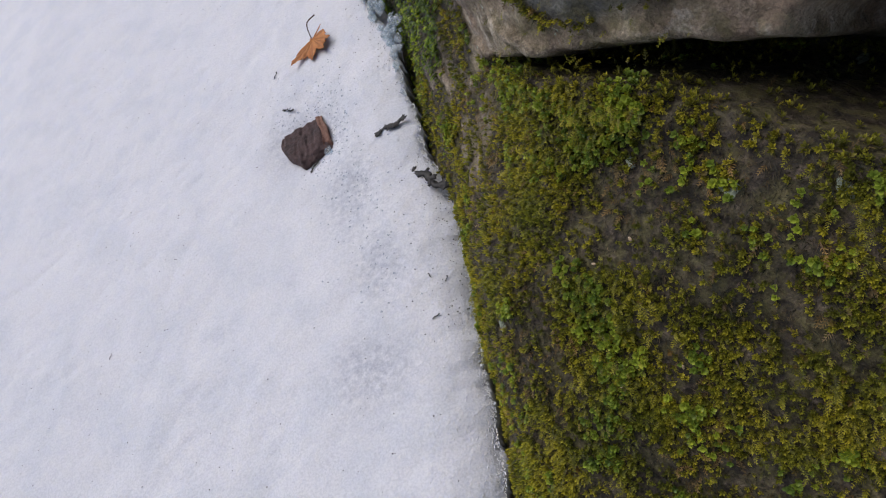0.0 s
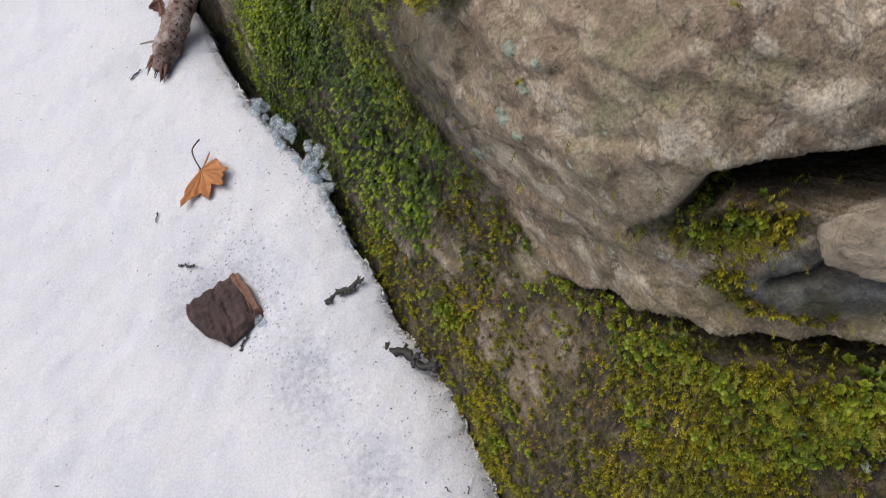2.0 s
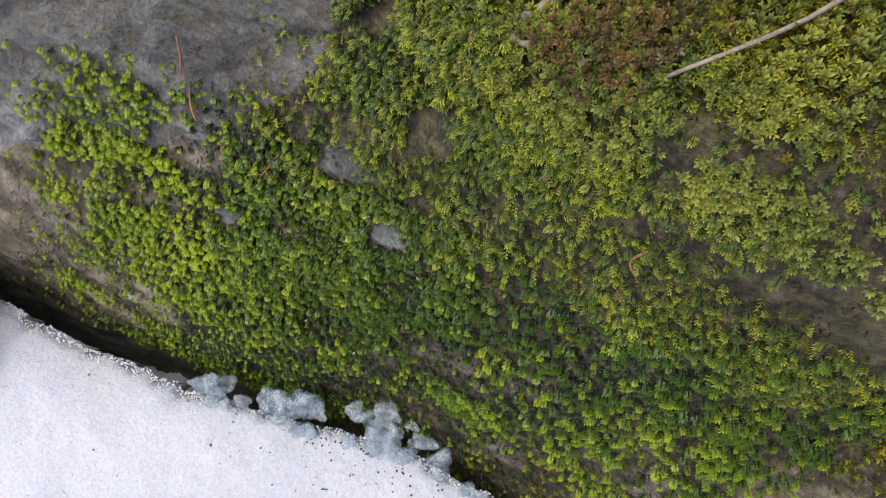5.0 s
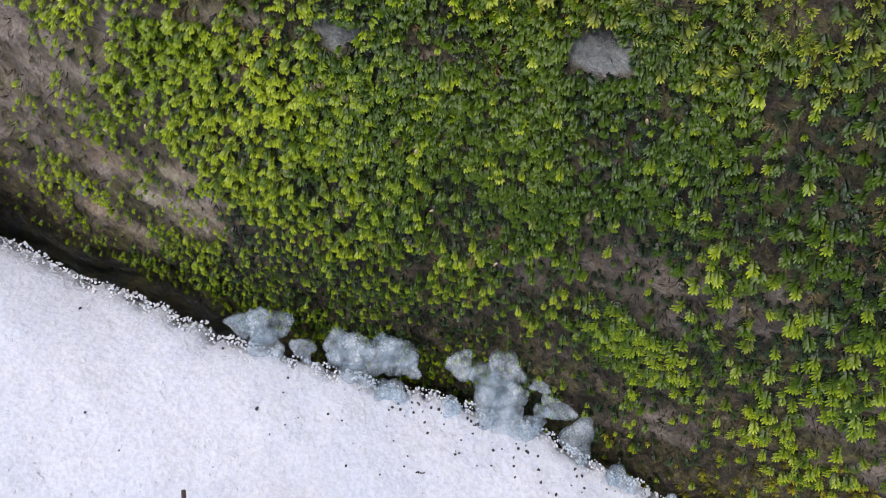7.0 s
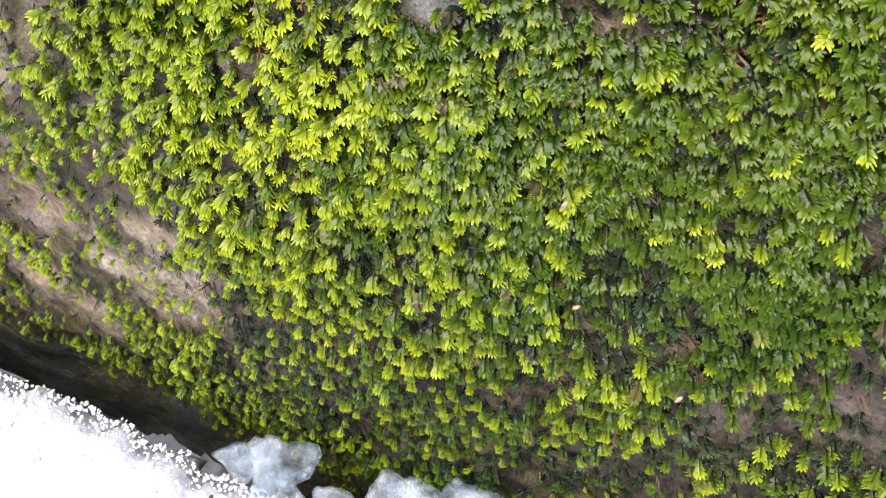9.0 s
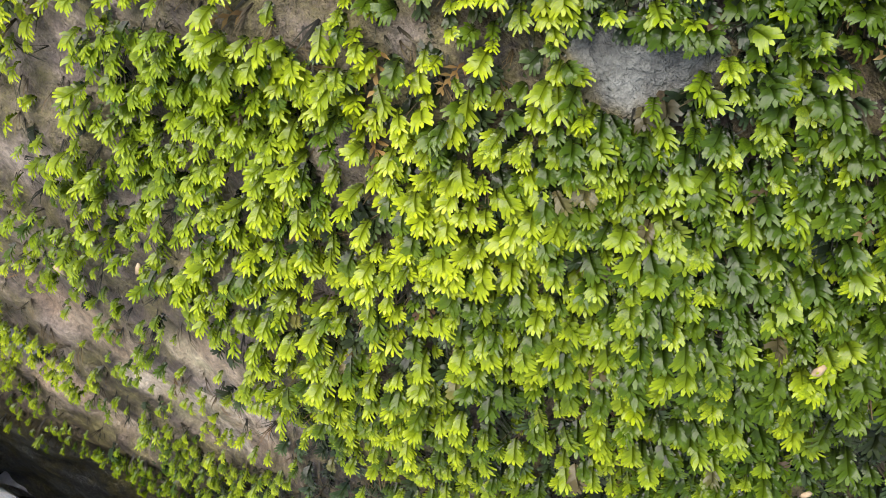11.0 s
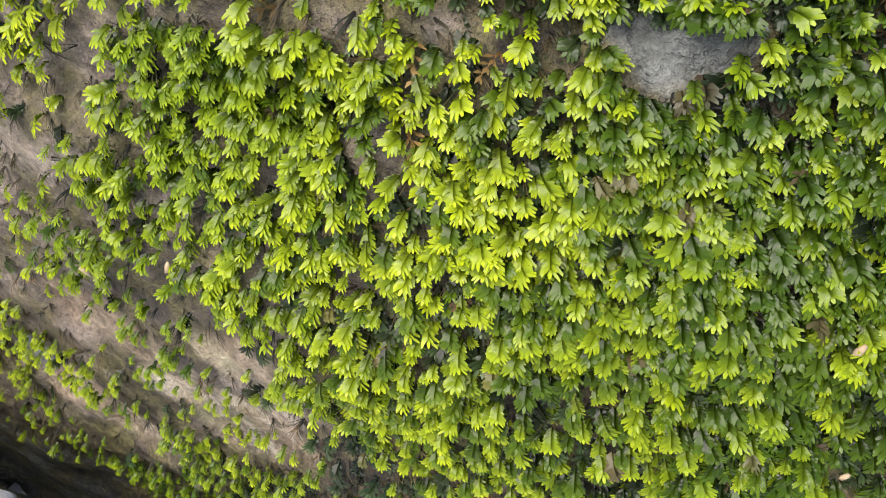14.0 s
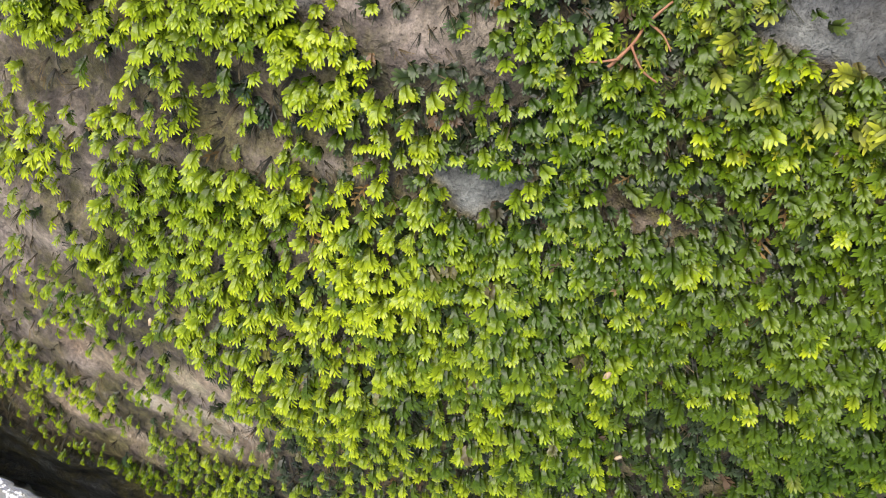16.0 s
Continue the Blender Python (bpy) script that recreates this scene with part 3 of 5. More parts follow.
# first term of wet darkens the snow gap in place of its shade
boulder = mesh_object("boulder", np.concatenate(loops), np.concatenate([rock_faces] + skirt), ROCK,
                      attrs={k: np.concatenate([v, pad + (k == "stone")]) for k, v in (("stone", zn["stone"]), ("slate", zn["slate"]), ("bare", np.maximum(zn["bare"] * (1 - 0.5 * smooth(0.13, 0.10, fb) * smooth(-0.06, -0.02, fb)), 0.95 * zn["dry"])), ("moss", moss_cover), ("wet", np.maximum(smooth(-0.045, -0.07, fa) * smooth(0.10, 0.16, fb), np.maximum(0.75 * zn["slate"] * zn["small"], zn["slate"]) * np.maximum(zn["small"], smooth(-0.22, -0.26, fb) * smooth(0.25, 0.30, fa) * smooth(-0.42, -0.30, fb - 1.5 * (fa - 0.36) + 0.5 * zn["n1"])))))})
tagged(boulder, "large cracked tan and grey boulder, partly mossy, in snow", "boulder")


# ---- moss shoots ----
def frond_shape(pairs, bend, seed, width=0.2):
    """A flat feathery shoot one unit long: close-set blunt leaves in two rows on a drooping stem, widest near its blunt end."""
    rnd = random.Random(seed)
    verts, faces, tip = [], [], []

    def spot(x, t, z=0.0):
        return (x, t - 0.18 * bend * t * t, 0.34 * bend * (t - t * t) + z)

    stem = []
    for i in range(pairs + 1):
        t = 0.80 * i / pairs
        stem.append(len(verts))
        verts += [spot(-0.010, t, -0.01), spot(0.010, t, -0.01)]
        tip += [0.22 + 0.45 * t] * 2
        if i:
            k = stem[-2]
            faces.append((k, k + 1, k + 3, k + 2))
    gap = 0.80 / pairs
    for i in range(pairs):
        q = i / (pairs - 1)
        t = gap * i
        w = width * (0.62 + 0.66 * min(1.0, q * 1.5) - 0.42 * max(0.0, q - 0.66) / 0.34)
        for side in (-1, 1):
            ww, rise = w * rnd.uniform(0.84, 1.16), rnd.uniform(0.55, 0.80) + 0.75 * q * q
            tw, n, wide = rnd.uniform(-0.06, 0.06), len(verts), gap * rnd.uniform(0.58, 0.80)
            fold = 0.05 * ww / width
            verts += [spot(side * ww * 0.62, t + ww * rise * 0.50 - 0.06 * wide, fold + tw), spot(side * ww * 1.02, t + ww * rise * 1.02 + 0.10 * wide, -0.3 * fold + 1.8 * tw),
                      spot(side * ww * 0.93, t + ww * rise * 1.12 + 0.52 * wide, -0.4 * fold + 1.8 * tw), spot(side * ww * 0.46, t + 0.98 * wide + ww * rise * 0.62, 0.3 * fold + tw)]
            s = stem[i] + (1 if side > 0 else 0)
            faces += [(s, n, n + 3, s + 2), (n, n + 1, n + 2, n + 3)]
            # low values at the foot imitate the shade of fronds hanging above
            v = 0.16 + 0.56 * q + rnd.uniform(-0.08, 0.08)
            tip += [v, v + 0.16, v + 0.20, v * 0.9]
    n, s = len(verts), stem[-1]
    verts += [spot(-0.058, 0.92), spot(-0.030, 1.06), spot(0.030, 1.07), spot(0.058, 0.93)]
    faces += [(s, n, n + 3, s + 1), (n, n + 1, n + 2, n + 3)]
    tip += [0.85, 1.0, 1.0, 0.85]
    return np.array(verts), np.array(faces), np.array(tip)


def tuft_shape(leaves, seed):
    """A small rosette of pointed leaves round a short stem, one unit high."""
    rnd = random.Random(seed)
    verts, faces, tip = [], [], []
    for i in range(leaves):
        ang = i * 2.4 + rnd.uniform(-0.3, 0.3)
        rise = i / leaves
        r, z0 = rnd.uniform(0.45, 0.75) * (1.05 - 0.6 * rise), 0.15 + 0.6 * rise
        c, s = math.cos(ang), math.sin(ang)
        z1 = z0 + 0.30 + 0.35 * rise
        n = len(verts)
        verts += [(0, 0, z0 - 0.1), (c * r * 0.5 - s * 0.14, s * r * 0.5 + c * 0.14, z0 + 0.16), (c * r, s * r, z1 - 0.08), (c * r * 0.5 + s * 0.14, s * r * 0.5 - c * 0.14, z0 + 0.16)]
        faces.append((n, n + 1, n + 2, n + 3))
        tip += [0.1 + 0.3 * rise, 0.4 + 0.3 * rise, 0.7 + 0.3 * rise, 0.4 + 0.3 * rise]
    return np.array(verts), np.array(faces), np.array(tip)


def plume_shape(branches, seed):
    """A creeping branched shoot one unit long with short side twigs."""
    rnd = random.Random(seed)
    verts, faces, tip = [], [], []

    def strip(p, q, w, t0, t1, out):
        n = len(verts)
        p, q, o = np.array(p), np.array(q), np.array(out) * w
        m = 0.5 * (p + q) + [0, 0, 0.02]
        verts.extend([p - o * 0.4, m - o, q, m + o])
        faces.append((n, n + 1, n + 2, n + 3))
        tip.extend([t0, 0.5 * (t0 + t1), t1, 0.5 * (t0 + t1)])

    for i in range(branches):
        t = 0.05 + 0.9 * i / branches
        side = 1 if i % 2 else -1
        ln = 0.30 * (1.1 - 0.75 * t) * rnd.uniform(0.7, 1.2)
        z = 0.16 * math.sin(2.6 * t)
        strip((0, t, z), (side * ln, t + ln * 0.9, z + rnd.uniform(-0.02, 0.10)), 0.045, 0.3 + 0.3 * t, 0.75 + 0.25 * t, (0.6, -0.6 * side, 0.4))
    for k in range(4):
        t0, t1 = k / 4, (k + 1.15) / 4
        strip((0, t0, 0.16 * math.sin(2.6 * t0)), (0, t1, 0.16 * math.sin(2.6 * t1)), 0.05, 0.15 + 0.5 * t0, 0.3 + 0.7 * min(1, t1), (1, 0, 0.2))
    return np.array(verts), np.array(faces), np.array(tip)


def strand_shape(strands, seed):
    """A few thin bent dead stems one unit long, joined at the root."""
    rnd = random.Random(seed)
    verts, faces, tip = [], [], []
    for k in range(strands):
        out, rise, ln, w = rnd.uniform(-0.45, 0.45), rnd.uniform(0.0, 0.35), rnd.uniform(0.6, 1.1), rnd.uniform(0.018, 0.034)
        bow = rnd.uniform(-0.2, 0.2)
        n = len(verts)
        for q in (0.0, 0.5, 1.0):
            x, y, z, wq = out * q * ln + bow * q * (1 - q), q * ln, rise * math.sin(2.6 * q), w * (1.1 - 0.8 * q)
            verts += [(x - wq, y, z), (x + wq, y + 0.3 * wq, z + 0.4 * wq)]
            tip += [0.15 + 0.7 * q] * 2
        faces += [(n + 2 * m, n + 2 * m + 1, n + 2 * m + 3, n + 2 * m + 2) for m in range(2)]
    return np.array(verts), np.array(faces), np.array(tip)


def frames(n, rs, lift, spread, aim=(0.0, 0.0, -1.0)):
    """Axes of shoots that hang down the face: across, along, outward."""
    down = np.array(aim) - n * (n @ np.array(aim))[:, None]
    flat = np.linalg.norm(down, axis=1)[:, None]
    down = down / np.maximum(flat, 1e-6)
    side = np.cross(down, n)
    turn = rs.normal(0, spread, len(n))[:, None]
    along = down * np.cos(turn) + side * np.sin(turn)
    up = rs.normal(lift, 0.24, len(n))[:, None]
    y = along * np.cos(up) + n * np.sin(up)
    z = n * np.cos(up) - along * np.sin(up)
    x = np.cross(y, z)
    return x, y, z


def spread_mesh(shapes, p, axes, size, rs, shade):
    """All shoots in one set of vertices and faces."""
    pick = rs.randint(0, len(shapes), len(p))
    vs, fs, tips, shades, count = [], [], [], [], 0
    x, y, z = axes
    for k, (v, f, t) in enumerate(shapes):
        i = np.where(pick == k)[0]
        if not len(i):
            continue
        s = size[i][:, None, None]
        w = p[i][:, None] + s * (v[None, :, :1] * x[i][:, None] + v[None, :, 1:2] * y[i][:, None] + v[None, :, 2:] * z[i][:, None])
        vs.append(w.reshape(-1, 3))
        fs.append((f[None] + (count + np.arange(len(i)) * len(v))[:, None, None]).reshape(-1, 4))
        tips.append(np.tile(t, len(i)))
        shades.append(np.repeat(shade[i], len(v)))
        count += len(i) * len(v)
    return np.concatenate(vs), np.concatenate(fs), {"tip": np.concatenate(tips), "shade": np.concatenate(shades)}


def scatter(rs, n, a0, a1, b0, b1, chance):
    """Places on the face, kept by chance(a, b) in 0..1, none under the snow."""
    a, b = rs.uniform(a0, a1, n), rs.uniform(b0, b1, n)
    keep = rs.rand(n) < chance(a, b)
    a, b = a[keep], b[keep]
    p, nn = surface(a, b)
    ok = (p[:, 2] > -0.07) & (nn[:, 2] > -0.75)
    return a[ok], b[ok], p[ok], nn[ok]


def frond_chance(a, b):
    z = zones(a, b)
    area = smooth(-0.16, -0.06, b + 0.05 * z["n1"]) * (1 - smooth(0.24, 0.31, b + 0.1 * z["n1"])) * (1 - smooth(0.17, 0.22, a + 0.05 * z["n1"] + 0.10 * b))
    low = (0.27 + 0.73 * smooth(0.02, 0.10, a) + 0.45 * smooth(0.16, 0.22, b) * smooth(0.07, 0.04, a)) * (1 - smooth(-0.03, -0.055, a) * smooth(0.17, 0.21, b))
    gap = -0.18 + 0.20 * smooth(0.12, 0.03, b)
    thin = 1 - 0.92 * np.maximum(blob(a, b, 0.150, 0.195, 0.014, 0.026, -20), np.maximum(0.6 * blob(a, b, 0.118, 0.222, 0.009, 0.010), 0.8 * blob(a, b, 0.164, 0.160, 0.010, 0.028, -25)))
    return area * low * thin * (1 - 0.42 * smooth(0.212, 0.240, b + 0.2 * z["n1"])) * (1 - 0.85 * z["bare"]) * (1 - z["slate"]) * (1 - 0.8 * z["stone"]) * np.maximum(np.maximum(0.14, 0.70 * blob(a, b, 0.095, 0.170, 0.030, 0.045)), smooth(gap, gap + 0.22, z["n2"] + 0.5 * z["n1"])) * (1 - 0.32 * smooth(0.06, 0.0, b))


rs = np.random.RandomState(3)
HANG = (0.0, -0.32, -1.0)
FRONDS = [frond_shape(8, 0.6, 1, 0.24), frond_shape(8, 1.1, 2, 0.26), frond_shape(9, 0.8, 3, 0.22), frond_shape(7, 1.5, 4, 0.27), frond_shape(9, 0.3, 5, 0.23), frond_shape(8, 1.2, 6, 0.25)]
a, b, p, n = scatter(rs, 64000, -0.05, 0.24, -0.18, 0.32, frond_chance)
axes = frames(n, rs, 0.78, 0.38, HANG)
p = p + n * rs.uniform(-0.0005, 0.0045, len(p))[:, None]
size = rs.uniform(0.0034, 0.0064, len(p)) * (0.74 + 0.28 * smooth(0.02, 0.07, a)) * (1 + 0.32 * smooth(0.06, 0.0, b))
# fresh fronds at high b, dull ones at low b: uneven light put into colour
shade = np.where(rs.rand(len(p)) < 0.85 * smooth(0.15, 0.23, b), rs.uniform(0.56, 0.95, len(p)), np.where(rs.rand(len(p)) < np.maximum(0.85 * smooth(0.175, 0.12, b) * smooth(-0.03, 0.09, b) * (0.35 + 0.65 * smooth(0.055, 0.095, a)), 0.80 * smooth(0.105, 0.135, a) * smooth(0.20, 0.15, b)), rs.uniform(0.0, 0.34, len(p)), rs.rand(len(p))))
frond_moss = new("frond_moss")
near = (a > 0.045) & (a < 0.135) & (b > 0.11) & (b < 0.22)
single = np.where(near)[0][:300]
rest = np.ones(len(p), bool)
rest[single] = False
FAR_FRONDS = [frond_shape(4, 0.7, 31, 0.27), frond_shape(4, 1.2, 32, 0.30), frond_shape(5, 0.5, 33, 0.25)]
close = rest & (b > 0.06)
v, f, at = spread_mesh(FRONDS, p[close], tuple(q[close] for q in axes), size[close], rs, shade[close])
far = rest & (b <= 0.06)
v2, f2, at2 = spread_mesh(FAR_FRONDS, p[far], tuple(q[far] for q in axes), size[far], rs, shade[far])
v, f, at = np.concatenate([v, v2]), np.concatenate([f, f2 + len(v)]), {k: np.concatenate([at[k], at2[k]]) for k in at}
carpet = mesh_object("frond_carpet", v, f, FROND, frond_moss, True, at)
tagged(carpet, kind="stuff")
frond_moss.location = (0, 0, 0)
tagged(frond_moss, "bright green feathery moss hanging on the boulder's flank", "moss")
frond_meshes = []
for k, (v, f, t) in enumerate(FRONDS):
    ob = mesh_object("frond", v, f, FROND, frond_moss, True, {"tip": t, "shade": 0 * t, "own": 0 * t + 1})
    frond_meshes.append(ob)
for j, i in enumerate(single):
    ob = frond_meshes[j] if j < len(frond_meshes) else new("frond", frond_meshes[j % len(FRONDS)].data)
    ob.parent = frond_moss
    m = np.eye(4)
    m[:3, 0], m[:3, 1], m[:3, 2], m[:3, 3] = axes[0][i] * size[i], axes[1][i] * size[i], axes[2][i] * size[i], p[i]
    ob.matrix_world = Matrix(m.tolist())


def tuft_chance(a, b):
    z = zones(a, b)
    slab = smooth(-0.10, -0.17, b + 0.08 * z["n1"]) * (1 - smooth(0.36, 0.42, a))
    top = smooth(0.27, 0.30, a) * smooth(-0.02, 0.03, b + 0.05 * z["n1"]) * (1 - smooth(0.16, 0.22, b))
    near_base = np.maximum(0.42 * smooth(0.06, 0.02, a) * smooth(0.0, -0.1, b), smooth(0.14, 0.08, a) * smooth(-0.26, -0.34, b))
    area = np.maximum(np.maximum(slab, top), near_base)
    return area * (1 - 0.85 * z["bare"]) * (1 - z["stone"]) * (1 - z["slate"]) * (1 - 0.62 * z["flank"]) * np.maximum(0.14 + 0.86 * smooth(-0.12, 0.10, z["n2"] + z["n1"]), 0.7 * (top > slab))


TUFTS = [tuft_shape(8, 1), tuft_shape(10, 2), tuft_shape(9, 3)]
a, b, p, n = scatter(rs, 74000, -0.02, 0.42, -0.72, 0.24, tuft_chance)
axes = frames(n, rs, 0.3, 0.6)
size = rs.uniform(0.0022, 0.0056, len(p))
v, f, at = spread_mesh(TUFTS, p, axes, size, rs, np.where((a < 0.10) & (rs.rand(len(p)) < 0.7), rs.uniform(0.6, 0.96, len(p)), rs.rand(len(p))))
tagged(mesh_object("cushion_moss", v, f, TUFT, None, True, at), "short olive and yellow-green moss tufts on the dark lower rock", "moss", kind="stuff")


ROSETTE = leafy_material("rosette_green", (0.024, 0.034, 0.010), (0.17, 0.23, 0.022), (0.38, 0.47, 0.048), (0.20, 0.16, 0.06), 0.35, (0.75, 0.85, 1.2), 0.3)


def rosette_shape(leaves, seed):
    """A loose rosette of rounded spoon-like leaves, one unit high."""
    rnd = random.Random(seed)
    verts, faces, tip = [], [], []
    for i in range(leaves):
        ang, rise = i * 2.4 + rnd.uniform(-0.3, 0.3), i / leaves
        r, z0, w = rnd.uniform(0.60, 0.85) * (1.0 - 0.55 * rise), 0.25 + 0.55 * rise, rnd.uniform(0.17, 0.24)
        c, s = math.cos(ang), math.sin(ang)
        n = len(verts)
        for u, v, z in ((0.0, 0.0, -0.15), (0.45, -w, 0.10), (0.45, w, 0.10), (0.85, -0.85 * w, 0.16), (0.85, 0.85 * w, 0.16), (1.08, 0.0, 0.08)):
            verts.append((c * r * u - s * v, s * r * u + c * v, z0 + z + 0.3 * rise * u))
        faces += [(n, n + 1, n + 3, n + 5), (n, n + 5, n + 4, n + 2)]
        tip += [0.15 + 0.3 * rise, 0.55 + 0.25 * rise, 0.55 + 0.25 * rise, 0.72 + 0.28 * rise, 0.72 + 0.28 * rise, 0.78 + 0.22 * rise]
    return np.array(verts), np.array(faces), np.array(tip)


ROSETTES = [rosette_shape(9, 21), rosette_shape(11, 22), rosette_shape(8, 23)]
a, b, p, n = scatter(rs, 15000, 0.02, 0.36, -0.70, -0.14, lambda a, b: tuft_chance(a, b) * smooth(0.02, 0.15, fbm(np.stack([a, b, 0 * a], -1), 0.030, 4, 63)) * (1 - smooth(0.36, 0.40, a)))
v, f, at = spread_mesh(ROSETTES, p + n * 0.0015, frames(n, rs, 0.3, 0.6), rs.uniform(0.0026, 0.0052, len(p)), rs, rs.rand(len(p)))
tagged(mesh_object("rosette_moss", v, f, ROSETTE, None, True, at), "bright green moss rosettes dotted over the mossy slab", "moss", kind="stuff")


def plume_chance(a, b):
    z = zones(a, b)
    strip = smooth(0.16, 0.20, a + 0.05 * z["n1"] + 0.10 * b) * (1 - smooth(0.418, 0.440, a + 0.06 * z["n2"])) * smooth(-0.008, 0.008, z["above"]) * (1 - smooth(0.13, 0.19, b + 0.1 * z["n1"]))
    calm = 1 - 0.3 * blob(a, b, 0.34, 0.06, 0.06, 0.06)
    ledge = np.maximum(0.8 * blob(a, b, 0.30, -0.345, 0.07, 0.02, -38), 0.5 * smooth(-0.16, -0.24, b) * smooth(0.40, 0.34, a) * smooth(-0.05, 0.15, z['n1'] - 0.4 * z['n2']) * (1 - 0.8 * z['flank']))
    tongue = np.maximum.reduce([blob(a, b, 0.398, -0.136, 0.005, 0.016, 20), blob(a, b, 0.345, -0.104, 0.004, 0.010), 0.8 * blob(a, b, 0.410, -0.205, 0.014, 0.003, 30), 0.7 * blob(a, b, 0.437, -0.213, 0.008, 0.012, -20)])
    trail = 0.5 * smooth(0.405, 0.42, a) * smooth(-0.19, -0.15, b) * smooth(0.05, 0.15, z["n2"] + z["n1"])
    gaps = np.maximum(smooth(-0.22, 0.0, z["n2"] + 0.7 * z["n1"]), 0.6 * smooth(0.26, 0.30, a))
    return np.maximum(gaps * np.maximum(strip * calm, np.maximum(ledge, 0.9 * z["hollow"])) * (1 - 0.8 * z["bare"]) * (1 - 0.9 * z["slate"]) * (1 - 0.9 * z["stone"]), np.maximum(trail, 0.8 * tongue))


PLUMES = [plume_shape(7, 1), plume_shape(8, 2), plume_shape(6, 3)]
a, b, p, n = scatter(rs, 82000, 0.0, 0.48, -0.70, 0.22, plume_chance)
more = scatter(rs, 52000, 0.21, 0.45, -0.17, 0.15, lambda a, b: plume_chance(a, b) * (0.45 + 0.55 * smooth(-0.14, 0.02, zones(a, b)['n2'] + 0.4 * zones(a, b)['n1'])) * smooth(0.22, 0.26, a + 0.2 * b))
a, b, p, n = (np.concatenate(q) for q in zip((a, b, p, n), more))
axes = frames(n, rs, 0.62, 0.9, (-0.35, -0.45, -1.0))
mound = 0.012 * smooth(0.24, 0.30, a) * smooth(-0.06, 0.16, zones(a, b)['n1'] + 0.5 * zones(a, b)['n2'])
p = p + n * (mound + rs.uniform(-0.001, 0.007, len(p)))[:, None]
size = rs.uniform(0.0042, 0.0088, len(p)) * (1 - 0.2 * smooth(-0.15, -0.25, b))
golden = (a - 0.5 * (b + 0.05) + 0.16 * fbm(p, 0.06, 3, 70) > 0.268 + 0.012 * rs.normal(size=len(p)))
low = b < -0.17
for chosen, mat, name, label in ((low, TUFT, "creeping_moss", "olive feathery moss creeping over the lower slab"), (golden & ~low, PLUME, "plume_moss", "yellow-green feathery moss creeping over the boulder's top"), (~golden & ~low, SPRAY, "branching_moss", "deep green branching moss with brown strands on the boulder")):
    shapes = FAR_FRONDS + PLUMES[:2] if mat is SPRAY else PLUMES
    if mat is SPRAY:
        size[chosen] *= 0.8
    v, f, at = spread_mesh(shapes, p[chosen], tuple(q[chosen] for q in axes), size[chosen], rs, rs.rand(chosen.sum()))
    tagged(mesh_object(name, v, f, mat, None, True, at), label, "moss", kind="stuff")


def under_chance(a, b):
    z = zones(a, b)
    return (1 - smooth(0.0, 0.3, z["stone"])) * (1 - smooth(0.0, 0.4, z["slate"])) * (1 - 0.55 * z["bare"] * (1 - blob(a, b, 0.25, -0.09, 0.04, 0.05))) * (1 - smooth(0.40, 0.43, a)) * (1 - 0.5 * smooth(0.22, 0.30, a) * smooth(-0.14, -0.10, b)) * (0.35 + 0.65 * smooth(-0.2, 0.1, z["n2"]))


# wet older fronds in the gaps, coloured extra dark for the shade there
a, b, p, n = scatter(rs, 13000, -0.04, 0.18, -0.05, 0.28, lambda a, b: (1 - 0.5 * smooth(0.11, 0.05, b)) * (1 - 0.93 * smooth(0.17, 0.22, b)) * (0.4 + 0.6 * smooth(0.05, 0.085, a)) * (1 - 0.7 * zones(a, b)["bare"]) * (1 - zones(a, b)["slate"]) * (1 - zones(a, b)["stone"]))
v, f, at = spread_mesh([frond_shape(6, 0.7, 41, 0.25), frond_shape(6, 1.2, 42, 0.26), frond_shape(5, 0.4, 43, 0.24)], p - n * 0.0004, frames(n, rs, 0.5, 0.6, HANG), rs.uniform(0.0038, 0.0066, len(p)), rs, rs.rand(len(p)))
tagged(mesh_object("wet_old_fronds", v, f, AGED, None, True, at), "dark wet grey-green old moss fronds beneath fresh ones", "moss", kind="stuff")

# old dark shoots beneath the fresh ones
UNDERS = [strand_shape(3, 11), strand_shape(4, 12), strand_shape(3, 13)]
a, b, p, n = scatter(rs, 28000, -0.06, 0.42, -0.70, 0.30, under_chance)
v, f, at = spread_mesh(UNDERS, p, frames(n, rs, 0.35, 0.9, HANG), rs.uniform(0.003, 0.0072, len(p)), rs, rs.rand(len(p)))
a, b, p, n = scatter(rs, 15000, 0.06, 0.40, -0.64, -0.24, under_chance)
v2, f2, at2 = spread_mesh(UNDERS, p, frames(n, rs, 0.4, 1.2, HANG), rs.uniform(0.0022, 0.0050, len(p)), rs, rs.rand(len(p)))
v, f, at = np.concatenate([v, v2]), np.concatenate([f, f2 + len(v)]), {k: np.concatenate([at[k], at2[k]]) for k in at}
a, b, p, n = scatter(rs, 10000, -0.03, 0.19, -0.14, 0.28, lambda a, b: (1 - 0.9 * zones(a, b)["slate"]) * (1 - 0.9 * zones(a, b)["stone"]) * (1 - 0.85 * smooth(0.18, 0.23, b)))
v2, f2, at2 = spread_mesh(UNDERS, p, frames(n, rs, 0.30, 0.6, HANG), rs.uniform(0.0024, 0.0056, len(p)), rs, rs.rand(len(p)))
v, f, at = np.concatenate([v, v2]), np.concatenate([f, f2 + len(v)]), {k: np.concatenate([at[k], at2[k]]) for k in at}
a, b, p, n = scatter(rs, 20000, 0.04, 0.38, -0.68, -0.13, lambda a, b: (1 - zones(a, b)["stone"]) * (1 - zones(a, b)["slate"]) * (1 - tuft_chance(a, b)))
